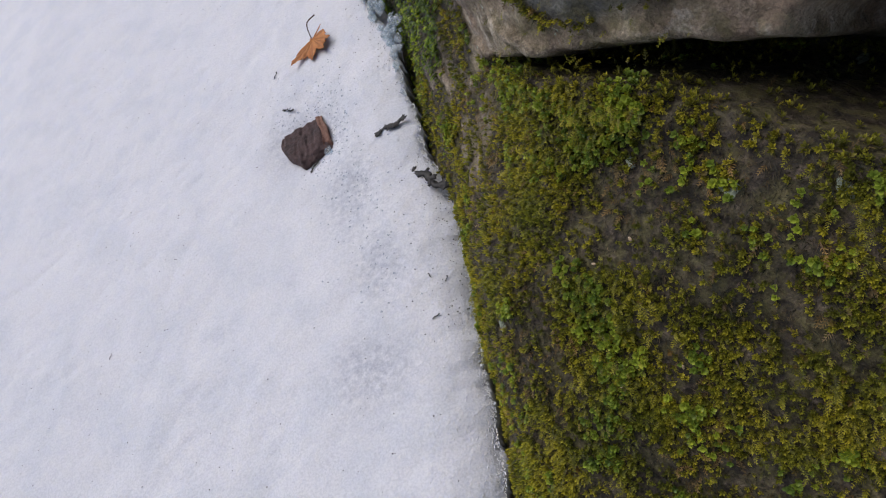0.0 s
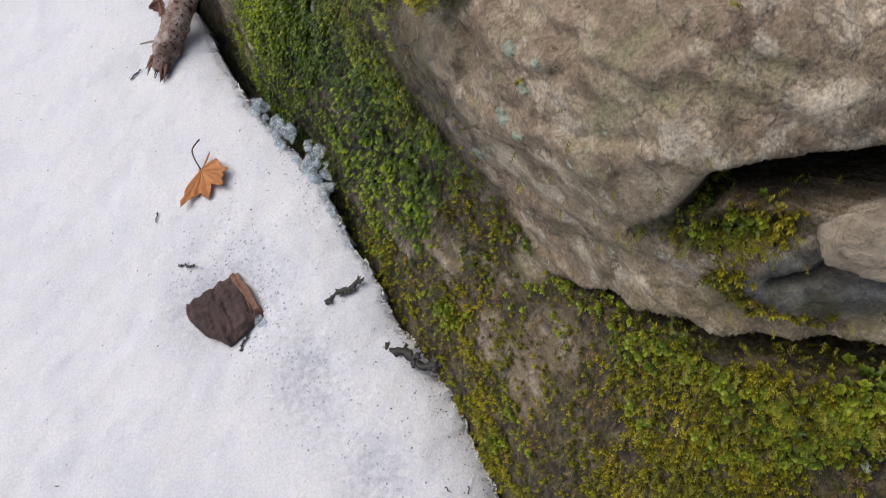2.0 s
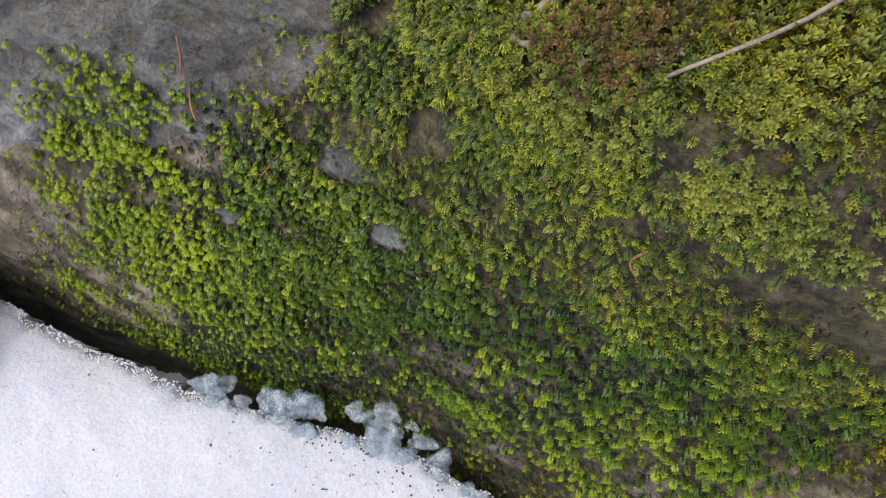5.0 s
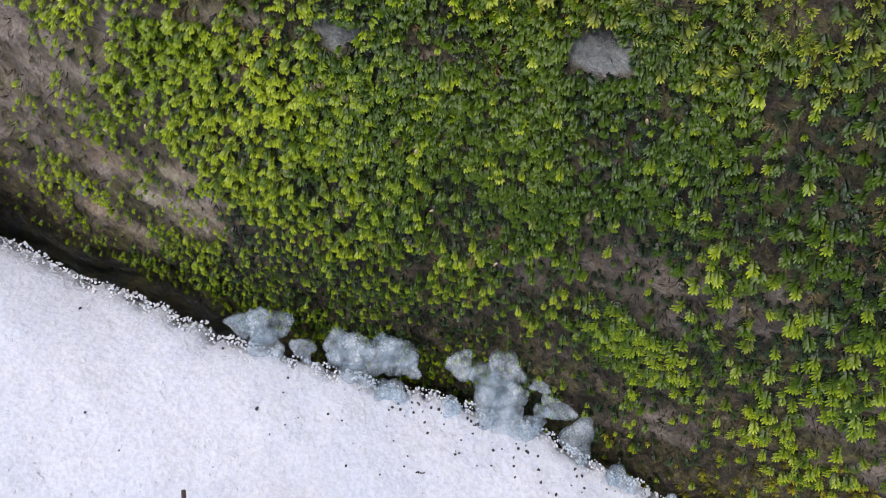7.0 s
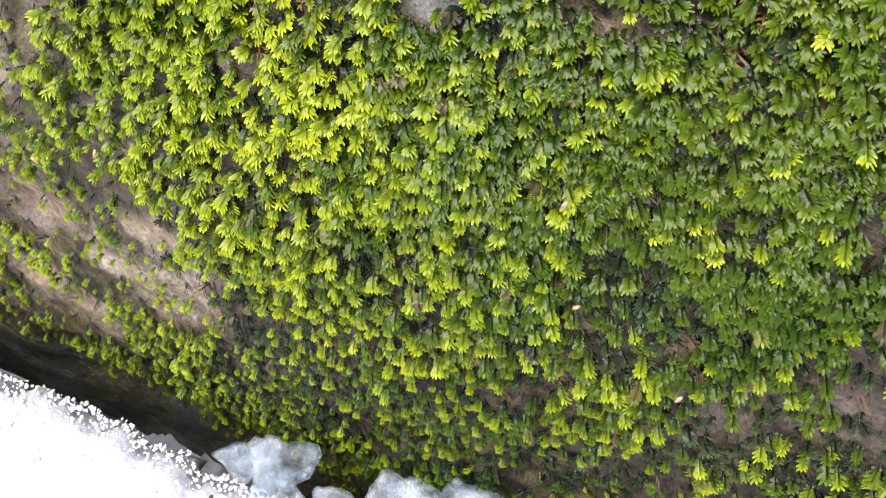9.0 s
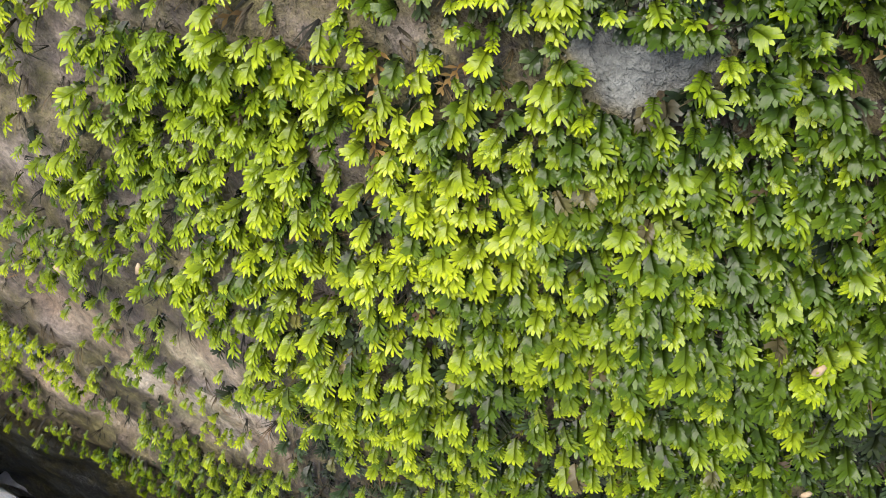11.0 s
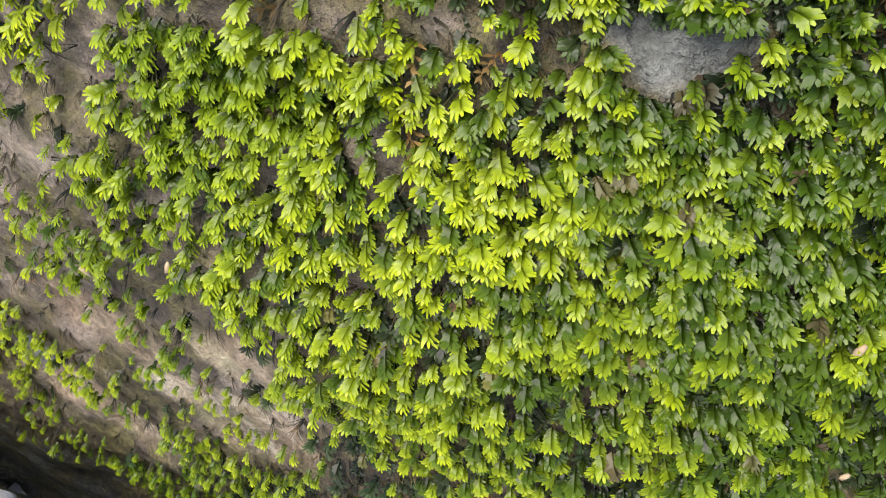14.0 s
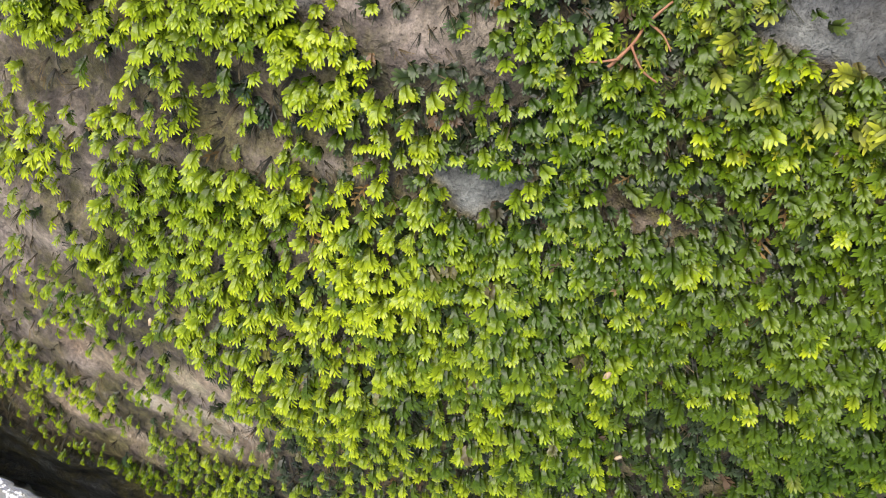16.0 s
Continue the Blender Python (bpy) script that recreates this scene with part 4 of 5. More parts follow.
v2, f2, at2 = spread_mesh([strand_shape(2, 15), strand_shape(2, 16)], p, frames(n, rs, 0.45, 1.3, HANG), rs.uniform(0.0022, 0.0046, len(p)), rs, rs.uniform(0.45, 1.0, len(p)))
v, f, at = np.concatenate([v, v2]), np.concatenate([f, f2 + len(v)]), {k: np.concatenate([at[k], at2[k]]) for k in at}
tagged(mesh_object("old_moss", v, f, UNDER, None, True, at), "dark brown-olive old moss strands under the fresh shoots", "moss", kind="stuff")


LEAFY = leafy_material("leafy_green", (0.03, 0.038, 0.016), (0.27, 0.30, 0.060), (0.58, 0.62, 0.140), (0.22, 0.17, 0.08), 0.4, (0.8, 0.85, 1.1), 0.3)
a, b, p, n = scatter(rs, 9000, 0.25, 0.43, -0.06, 0.16, lambda a, b: (1 - zones(a, b)["slate"]) * (1 - zones(a, b)["stone"]) * smooth(-0.04, 0.02, b + 0.1 * zones(a, b)["n1"] + 0.3 * (0.40 - a)) * smooth(-0.2, 0.0, zones(a, b)["n2"]))
v, f, at = spread_mesh(TUFTS, p + n * 0.0075, frames(n, rs, 0.3, 0.6), rs.uniform(0.0028, 0.0052, len(p)), rs, rs.rand(len(p)))
tagged(mesh_object("leafy_moss", v, f, LEAFY, None, True, at), "pale green small-leaved moss cushion on the boulder's top", "moss", kind="stuff")


# ---- things on the snow ----
def ground_at(x, y):
    return float(snow_z(np.array([x]), np.array([y]))[0])


def face_at(a, b):
    p, n = surface(np.array([a]), np.array([b]))
    return Vector(p[0]), Vector(n[0])


def face_near(x, y, z):
    """The spot of the boulder's face nearest to a place, along its lean."""
    q = np.array([x, y, z])
    return face_at(float(q @ EA), float(q @ EB))


def tube(bm, points, radii, sides=8, wobble=0.0, seed=0, cap=True):
    """A tapered bent tube through points."""
    rnd = random.Random(seed)
    rings = []
    for i, (pt, r) in enumerate(zip(points, radii)):
        pt = Vector(pt)
        d = Vector(points[min(i + 1, len(points) - 1)]) - Vector(points[max(i - 1, 0)])
        d.normalize()
        u = d.orthogonal().normalized() if i == 0 else (u - d * u.dot(d)).normalized()
        v = d.cross(u)
        ring = []
        for k in range(sides):
            t = 2 * math.pi * k / sides
            rr = r * (1 + rnd.uniform(-wobble, wobble))
            ring.append(bm.verts.new(pt + (u * math.cos(t) + v * math.sin(t)) * rr))
        rings.append(ring)
    for p0, p1 in zip(rings, rings[1:]):
        for k in range(sides):
            bm.faces.new((p0[k], p0[(k + 1) % sides], p1[(k + 1) % sides], p1[k]))
    if cap:
        bm.faces.new(rings[0][::-1])
        bm.faces.new(rings[-1])
    return bm


def arc(points, n):
    """Evenly sampled smooth line through a few places."""
    pts = [Vector(q) for q in points]
    out = []
    for i in range(n):
        t = i / (n - 1) * (len(pts) - 1)
        k = min(int(t), len(pts) - 2)
        f = t - k
        p0, p1, p2, p3 = pts[max(k - 1, 0)], pts[k], pts[k + 1], pts[min(k + 2, len(pts) - 1)]
        out.append(0.5 * ((2 * p1) + (p2 - p0) * f + (2 * p0 - 5 * p1 + 4 * p2 - p3) * f * f + (3 * p1 - p0 - 3 * p2 + p3) * f ** 3))
    return out


def leaf_material(name, dark, light, vein):
    m, n, l, bsdf = material(name)
    co = n.new("ShaderNodeTexCoord").outputs["Object"]
    fac = noise_tex(n, l, 60, 5.0, 0.6, co)
    fine = noise_tex(n, l, 500, 4.0, 0.6, co)
    col = ramp(n, l, fac, [(0.3, dark), (0.7, light)])
    col = mix(n, l, attribute(n, "vein"), col, vein)
    l.new(mix(n, l, 0.5, col, ramp(n, l, fine, [(0.3, (0.75, 0.75, 0.75)), (0.7, (1.2, 1.2, 1.2))]), "MULTIPLY"), bsdf.inputs["Base Color"])
    bsdf.inputs["Roughness"].default_value = 0.6
    clear = n.new("ShaderNodeBsdfTranslucent")
    l.new(col, clear.inputs["Color"])
    blend = n.new("ShaderNodeMixShader")
    blend.inputs[0].default_value = 0.25
    l.new(bsdf.outputs[0], blend.inputs[1])
    l.new(clear.outputs[0], blend.inputs[2])
    l.new(blend.outputs[0], n["Material Output"].inputs["Surface"])
    bump(n, l, bsdf, fine, 0.0004)
    return m


MAPLE = leaf_material("dry_maple", (0.50, 0.175, 0.045), (0.68, 0.31, 0.10), (0.36, 0.14, 0.04))
BROWN_LEAF = leaf_material("brown_leaf", (0.090, 0.036, 0.022), (0.30, 0.135, 0.085), (0.12, 0.055, 0.035))


def lobed_blade(name, mat, lobes, length, curl, seed, parent, thick=0.0004, core=0.20, lean=0.0, fall=(95, 150, 0.5)):
    """A lobed leaf blade: lobes are (degrees from the tip direction, reach, half width in degrees)."""
    rnd = random.Random(seed)
    rings, spokes = 12, 132
    verts, vein, faces = [(0, 0, 0)], [1.0], []
    for r in range(1, rings + 1):
        for k in range(spokes):
            deg = -160 + 320 * k / (spokes - 1)
            base = core * (1 - fall[2] * float(smooth(fall[0], fall[1], abs(deg - lean))))
            reach, on = base, 0.0
            for at, far, half in lobes:
                off = abs(deg - at) / half
                reach = max(reach, base + (far - base) * max(0.0, 1 - off) ** 1.25)
                on = max(on, math.exp(-((deg - at) * reach / 3.0) ** 2))
            tooth = 0.05 * (abs((deg * 0.12) % 2 - 1) - 0.5) + 0.03 * math.sin(deg * 0.9 + seed)
            rr = length * (reach + tooth * min(1, reach)) * r / rings
            x, y = rr * math.sin(radians(deg)), -rr * math.cos(radians(deg))
            q = rr / length
            z = curl * length * (0.55 * q * q * (0.4 + abs(math.sin(radians(deg * 0.8)))) + 0.10 * math.sin(radians(deg * 5)) * q - 0.05 * on)
            z += length * 0.02 * math.sin(40 * x / length + seed) * q
            verts.append((x, y, z))
            vein.append(0.8 * on)
    for k in range(spokes - 1):
        faces.append((0, 1 + k, 2 + k, 2 + k))
    tri = [(0, 1 + k, 2 + k) for k in range(spokes - 1)]
    quads = []
    for r in range(rings - 1):
        for k in range(spokes - 1):
            i = 1 + r * spokes + k
            quads.append((i, i + spokes, i + spokes + 1, i + 1))
    me = bpy.data.meshes.new(name)
    me.from_pydata(verts, [], tri + quads)
    me.attributes.new("vein", "FLOAT", "POINT").data.foreach_set("value", np.array(vein, np.float32))
    for f in me.polygons:
        f.use_smooth = True
    me.materials.append(mat)
    ob = new(name, me)
    ob.parent = parent
    solid = ob.modifiers.new("thickness", "SOLIDIFY")
    solid.thickness, solid.offset = thick, 0
    return ob


def stalk(name, points, r0, r1, mat, parent, label="", seed=1):
    pts = arc(points, 12)
    bm = bmesh.new()
    tube(bm, pts, [r0 + (r1 - r0) * i / 11 for i in range(12)], 6, 0.12, seed)
    return part(name, bm, mat, parent, label)


maple = new("maple_leaf")
lobed_blade("blade", MAPLE, [(-45, 1.02, 17), (-56, 0.66, 18), (-30, 0.72, 18), (-8, 0.86, 20), (24, 0.92, 15), (38, 0.74, 16), (52, 0.80, 10), (84, 0.46, 18), (128, 0.52, 11)], 0.050, 0.34, 3, maple, core=0.52, lean=14, fall=(55, 110, 0.86))
stalk("stalk", [(0, 0, 0.001), (0.001, 0.012, 0.008), (0.004, 0.024, 0.010), (0.015, 0.034, 0.006)], 0.0007, 0.0010, BARK, maple, "thin dark curved stalk", 5)
maple.matrix_world = pose(-0.118, 0.119, ground_at(-0.118, 0.119) + 0.006, 2, -3, 0)
tagged(maple, "dry orange-brown curled maple leaf lying on the snow", "leaf")


def rough_block(name, outline, depth, mat, parent, seed, relief=0.003, label=""):
    """A chunk with a many-sided outline, uneven top and broken edges."""
    rnd = random.Random(seed)
    m = len(outline)
    n, rings = 12 * m, 22
    verts, faces = [], []
    edge = []
    for k in range(n):
        t = k / n * m
        i, f = int(t), t - int(t)
        (x0, y0), (x1, y1) = outline[i], outline[(i + 1) % m]
        edge.append((x0 + (x1 - x0) * f, y0 + (y1 - y0) * f))
    pts = []
    for r in range(rings + 1):
        for x, y in edge:
            q = r / rings
            pts.append((x * q, y * q, depth * (1 - 0.5 * max(0, q - 0.85) / 0.15)))
    for q in (0.5, 0.0, -0.6):
        for x, y in edge:
            pts.append((x * (1.0 + 0.03 * q), y * (1.0 + 0.03 * q), depth * q))
    pts = np.array(pts)
    pts[:, 2] += relief * 2 * fbm(pts * [1, 0.5, 1] + seed, 0.014, 4, seed) * (pts[:, 2] > depth * 0.3)
    grain = vnoise(np.stack([pts[:, 0] / 0.0042 + 1.5 * fbm(pts, 0.02, 3, seed + 5), pts[:, 1] / 0.030, 0 * pts[:, 0]], -1), seed)
    pts[:, 2] += 0.7 * relief * (smooth(0.25, 0.65, grain) - 0.5) * (pts[:, 2] > depth * 0.3)
    pts[:, :2] += 0.004 * np.stack([fbm(pts + 3, 0.010, 3, seed + 1), fbm(pts + 9, 0.010, 3, seed + 2)], -1)
    for r in range(rings + 3):
        for k in range(n):
            i, j = r * n + k, r * n + (k + 1) % n
            faces.append((i, i + n, j + n, j))
    me = bpy.data.meshes.new(name)
    me.from_pydata([tuple(v) for v in pts], [], faces)
    for f in me.polygons:
        f.use_smooth = True
    me.materials.append(mat)
    ob = new(name, me)
    if parent is not None:
        ob.parent = parent
    if label:
        ob["label"] = label
    return ob


INNER = simple("inner_bark", (0.09, 0.042, 0.030), (0.27, 0.14, 0.095), 220, 0.75, 0.001)
CHAR = simple("dark_bark", (0.020, 0.012, 0.012), (0.115, 0.066, 0.060), 130, 0.7, 0.006)
bark = new("bark_chunk")
rough_block("outer_bark", [(-0.037, 0.030), (-0.008, 0.034), (0.022, 0.036), (0.028, 0.004), (0.034, -0.033), (0.010, -0.038), (-0.010, -0.040), (-0.028, -0.016), (-0.039, 0.008)], 0.012, CHAR, bark, 4, 0.0042)
strip = rough_block("inner_bark", [(-0.005, 0.034), (0.004, 0.030), (0.006, 0.004), (0.005, -0.030), (-0.006, -0.028), (-0.004, 0.0)], 0.0140, INNER, bark, 8, 0.0035, "reddish inner bark along one edge")
strip.matrix_local = pose(0.0235, 0.002, -0.0020, 0, 12, 9)
bark.matrix_world = pose(-0.157, -0.050, ground_at(-0.157, -0.050) + 0.004, -3, 4, 0)
tagged(bark, "dark reddish-brown chunk of bark melted into the snow", "bark")


def scrap(x, y, size, seed, turn, name="litter_scrap", label="black rotted plant scrap lying on the snow"):
    """A ragged flat scrap of rotted lichen or fern: a bent rib set with short forked shreds."""
    rnd = random.Random(seed)
    ob = new(name)
    bm = bmesh.new()
    line = arc([(-0.5 * size, -0.1 * size, 0), (-0.15 * size, 0.1 * size, 0), (0.2 * size, 0.05 * size, 0), (0.5 * size, 0.22 * size, 0)], 13)
    tube(bm, line, [size * rnd.uniform(0.035, 0.085) for _ in line], 6, 0.6, seed)
    part("rib", bm, DEBRIS, ob)
    for k in range(26 if size > 0.014 else 9):
        q = line[rnd.randint(0, 12)]
        ang, ln = rnd.uniform(0, 6.28), size * rnd.uniform(0.06, 0.20)
        bm = bmesh.new()
        e = q + Vector((math.cos(ang), math.sin(ang), rnd.uniform(-0.1, 0.35))) * ln
        mid = (q + e) / 2 + Vector((rnd.uniform(-0.2, 0.2), rnd.uniform(-0.2, 0.2), 0.1)) * ln
        tube(bm, [q, mid, e], [0.046 * size, 0.042 * size, 0.014 * size], 4, 0.5, seed + k)
        for side in (-1, 1):
            fork = mid + Vector((math.cos(ang + side * rnd.uniform(0.5, 1.1)), math.sin(ang + side * rnd.uniform(0.5, 1.1)), 0.1)) * ln * rnd.uniform(0.3, 0.6)
            tube(bm, [mid, (mid + fork) / 2, fork], [0.034 * size, 0.028 * size, 0.010 * size], 4, 0.5, seed + k)
        part("shred", bm, DEBRIS, ob)
    ob.matrix_world = pose(x, y, ground_at(x, y) + 0.0012 + 0.04 * size, 0, 0, turn) @ Matrix.Diagonal((1, 1, 0.6, 1))
    return tagged(ob, label, "litter")


scrap(-0.039, -0.113, 0.038, 2, -12)
scrap(-0.017, -0.206, 0.060, 5, -62, label="black rotted plant scrap in the gap beside the rock")
scrap(-0.186, 0.096, 0.012, 7, 50)
scrap(-0.151, -0.097, 0.018, 9, 30)
scrap(-0.177, 0.019, 0.017, 12, -50, label="small brown bark flake standing in the snow")
scrap(-0.150, 0.330, 0.015, 14, 5, label="flat grey-black bark flake on the snow")

for k, (x, y, ln) in enumerate(((-0.041, -0.374, 0.008), (-0.023, -0.335, 0.007), (-0.037, -0.326, 0.006), (-0.370, -0.129, 0.005), (-0.690, -0.131, 0.010), (-0.472, -0.228, 0.007), (-0.052, 0.066, 0.004))):
    scrap(x, y, ln, 30 + k, 47 * k, label="tiny dark plant crumb lying on the snow")

BIRCH_M, bn, bl, bb = material("spotted_branch_bark")
bob = bn.new("ShaderNodeTexCoord").outputs["Object"]
bmap = bn.new("ShaderNodeMapping")
bmap.inputs["Scale"].default_value = (1.0, 1.0, 1.0)
spots = ramp(bn, bl, noise_tex(bn, bl, 150, 3.0, 0.6, bob), [(0.57, (0, 0, 0)), (0.62, (1, 1, 1))])
birch_col = ramp(bn, bl, noise_tex(bn, bl, 45, 5.0, 0.7, bob), [(0.36, (0.12, 0.070, 0.055)), (0.5, (0.28, 0.185, 0.15)), (0.63, (0.52, 0.44, 0.40))])
bl.new(mix(bn, bl, spots, birch_col, (0.045, 0.030, 0.026)), bb.inputs["Base Color"])
bb.inputs["Roughness"].default_value = 0.65
bump(bn, bl, bb, noise_tex(bn, bl, 140, 6.0, 0.75, bob), 0.0045)

branch = new("fallen_branch")
spine = arc([(-0.118, 0.302, 0.004), (-0.098, 0.318, 0.012), (-0.076, 0.338, 0.018), (-0.052, 0.362, 0.022), (-0.030, 0.392, 0.025), (-0.004, 0.432, 0.028), (0.028, 0.485, 0.032), (0.075, 0.565, 0.036), (0.13, 0.68, 0.04)], 40)
bm = bmesh.new()
tube(bm, spine, [0.0085 + 0.0085 * min(1, i / 5) - 0.00006 * i + 0.0009 * math.sin(i * 1.3) + 0.0006 * math.sin(i * 2.9) for i in range(40)], 20, 0.09, 3)
part("stem", bm, BIRCH_M, branch, "brown bark with dark pores")
shard = random.Random(6)
for k in range(13):
    bm = bmesh.new()
    side, rise = shard.uniform(-0.011, 0.011), shard.uniform(-0.002, 0.011)
    s0 = Vector((-0.108 + 0.72 * side, 0.311 - 0.68 * side, 0.006 + rise))
    way = Vector((-0.74 + shard.uniform(-0.3, 0.3), -0.66 + shard.uniform(-0.3, 0.3), -0.12 + shard.uniform(-0.25, 0.15))).normalized()
    ln = shard.uniform(0.010, 0.034)
    mid = s0 + way * ln * 0.5 + Vector((shard.uniform(-1, 1), shard.uniform(-1, 1), shard.uniform(-0.5, 1))) * 0.0015
    tube(bm, [s0, mid, s0 + way * ln], [shard.uniform(0.0022, 0.0040), shard.uniform(0.0012, 0.0026), 0.0003], 4, 0.5, k)
    part("splinter", bm, shard.choice((INNER, INNER, CHAR)), branch, "torn reddish end")
stalk("side_twig", [(-0.094, 0.332, 0.014), (-0.108, 0.346, 0.014), (-0.124, 0.356, 0.013)], 0.0018, 0.0009, TWIG, branch, "", 3)
tagged(branch, "fallen branch with spotted brown bark and a splintered end", "branch")

for k, (x, y, z, rx, ry, rz, ln) in enumerate(((-0.030, 0.468, 0.020, 20, -25, 30, 0.070), (-0.018, 0.510, 0.030, -15, -20, 75, 0.075), (-0.052, 0.430, 0.014, 30, 20, 150, 0.050), (-0.040, 0.455, 0.034, 15, -45, -20, 0.060),
                                               (-0.004, 0.535, 0.034, 10, -40, 10, 0.070), (-0.078, 0.412, 0.012, 50, 10, -60, 0.034), (-0.020, 0.488, 0.036, -30, 30, 200, 0.055), (-0.046, 0.452, 0.020, 25, 15, 100, 0.045))):
    lf = new("dead_leaf")
    lobed_blade("blade", BROWN_LEAF, [(0, 0.9, 60), (-40, 0.62, 36), (40, 0.62, 36), (-85, 0.4, 30), (85, 0.4, 30)], ln, 0.9, 20 + k, lf)
    stalk("stalk", [(0, 0, 0), (0.001, ln * 0.2, 0.003), (0, ln * 0.4, 0.002)], 0.0008, 0.001, TWIG, lf)
    lf.matrix_world = pose(x, y, max(z, ground_at(x, y) + 0.010), rx, ry, rz)
    tagged(lf, "curled dark brown dead leaf heaped beside the branch", "leaf", "dead leaves by the branch")


# ---- ice along the edge ----
def ice_plate(y, x, z, w, hgt, seed, lean=0.0):
    """A thin bubbly plate of melting ice, leaning on the rock."""
    rnd = random.Random(seed)
    p = Vector((x, y, z))
    n = Vector((rnd.uniform(-0.40, 0.0), rnd.uniform(-0.35, 0.0), 0.9)).normalized()
    across = Vector((0, 1, 0)) - n * n.y
    across.normalize()
    up = n.cross(across) if n.cross(across).z > 0 else across.cross(n)
    rim, rings = 26, 5
    reach = [rnd.uniform(0.6, 1.25) * (1 + 0.18 * math.sin(3 * 6.28 * k / rim + seed)) for k in range(rim)]
    reach = [0.25 * reach[k - 1] + 0.5 * reach[k] + 0.25 * reach[(k + 1) % rim] for k in range(rim)]
    verts, faces = [], []
    for side in (1, -1):
        for r in range(rings + 1):
            for k in range(rim):
                q = r / rings * reach[k]
                t = 6.283 * k / rim
                u, v = math.cos(t) * w * 0.5 * q, math.sin(t) * hgt * 0.5 * q
                thick = 0.0013 * math.sqrt(max(0.0, 1 - (r / rings) ** 2)) * side * (1 + 0.5 * math.sin(u * 900 + seed) * math.sin(v * 700))
                c = p + n * (0.0045 + lean) + across * u + up * v + n * (thick + 0.0018 * math.sin(u * 300 + seed))
                verts.append(tuple(c))
    half = (rings + 1) * rim
    for side in (0, 1):
        for r in range(rings):
            for k in range(rim):
                i, j = side * half + r * rim + k, side * half + r * rim + (k + 1) % rim
                faces.append((i, i + rim, j + rim, j) if side == 0 else (j, j + rim, i + rim, i))
    for k in range(rim):
        i, j = rings * rim + k, rings * rim + (k + 1) % rim
        faces.append((i, i + half, j + half, j))
    me = bpy.data.meshes.new("ice_plate")
    me.from_pydata(verts, [], faces)
    for f in me.polygons:
        f.use_smooth = True
    me.materials.append(ICE)
    return tagged(new("ice_plate", me), "thin clear ice plate melting between snow and rock", "ice", "ice along the snow edge")


ice_rnd = random.Random(4)
for k in range(38):
    y = ice_rnd.choice((ice_rnd.uniform(-0.075, 0.175), ice_rnd.gauss(0.065, 0.022), ice_rnd.gauss(0.125, 0.02)))
    out = ice_rnd.uniform(-0.003, 0.017) * (1.25 if 0.03 < y < 0.12 else 0.75 if y > 0 else 0.45)
    x = float(seam(np.array([y]))[0]) + out
    w = ice_rnd.uniform(0.009, 0.023) * (0.8 if y < 0 else 1.0)
    ice_plate(y, x, ground_at(x - out - 0.006, y) - 0.001 + 0.25 * max(0.0, out), w, w * ice_rnd.uniform(0.6, 1.0), k + 1)
chip = ice_plate(-0.083, -0.130, 0.0, 0.016, 0.012, 33)
cz = ground_at(-0.128, -0.086)
move = Vector((-0.128, -0.086, cz + 0.004)) - sum((v.co for v in chip.data.vertices), Vector()) / len(chip.data.vertices)
chip.location = move
tagged(chip, "small clear ice chip beside the bark chunk")


# ---- loose grains ----
def lump_shape(seed):
    bm = bmesh.new()
    bmesh.ops.create_icosphere(bm, subdivisions=1, radius=1.0)
    rnd = random.Random(seed)
    for v in bm.verts:
        v.co *= rnd.uniform(0.65, 1.2)
    verts = np.array([tuple(v.co) for v in bm.verts])
    faces = np.array([[v.index for v in f.verts] for f in bm.faces])
    bm.free()
    return verts, faces


def grains(name, x, y, z, size, mat, seed, squash=0.8):
    r = np.random.RandomState(seed)
    shapes = [lump_shape(k) for k in range(4)]
    pick, vs, fs, count = r.randint(0, 4, len(x)), [], [], 0
    for k, (v, f) in enumerate(shapes):
        i = np.where(pick == k)[0]
        t = r.uniform(0, 6.28, len(i))
        c, s = np.cos(t)[:, None], np.sin(t)[:, None]
        stretch = r.uniform(0.6, 1.4, (len(i), 1))
        w = np.stack([(v[None, :, 0] * c - v[None, :, 1] * s) * stretch, v[None, :, 0] * s + v[None, :, 1] * c, v[None, :, 2] * squash + 0 * c], -1) * size[i][:, None, None]
        w = w + np.stack([x[i], y[i], z[i]], -1)[:, None]
        vs.append(w.reshape(-1, 3))
        fs.append((f[None] + (count + np.arange(len(i)) * len(v))[:, None, None]).reshape(-1, 3))
        count += len(i) * len(v)
    return mesh_object(name, np.concatenate(vs), np.concatenate(fs), mat, smooth_shade=False)


gr = np.random.RandomState(11)
gy_ = gr.uniform(-0.62, 0.42, 5000)
gx_ = seam(gy_) + 0.0012 - np.abs(gr.normal(0, 0.005, 5000))
crumbs = grains("snow_crumbs", gx_, gy_, snow_z(np.minimum(gx_, seam(gy_) - 0.002), gy_) - 0.0002, gr.uniform(0.0003, 0.0009, 5000), SNOW, 12, 0.5)
tagged(crumbs, "coarse icy snow crumbs along the melting edge", "snow", kind="stuff")
gy_ = gr.uniform(-0.75, 0.5, 4000)
gx_ = seam(gy_) - 0.004 - gr.exponential(0.13, 4000)
more = grains("snow_grains", gx_, gy_, snow_z(gx_, gy_), gr.uniform(0.0005, 0.0011, 4000), SNOW, 13, 0.45)
tagged(more, "loose coarse grains on the old snow", "snow", kind="stuff")
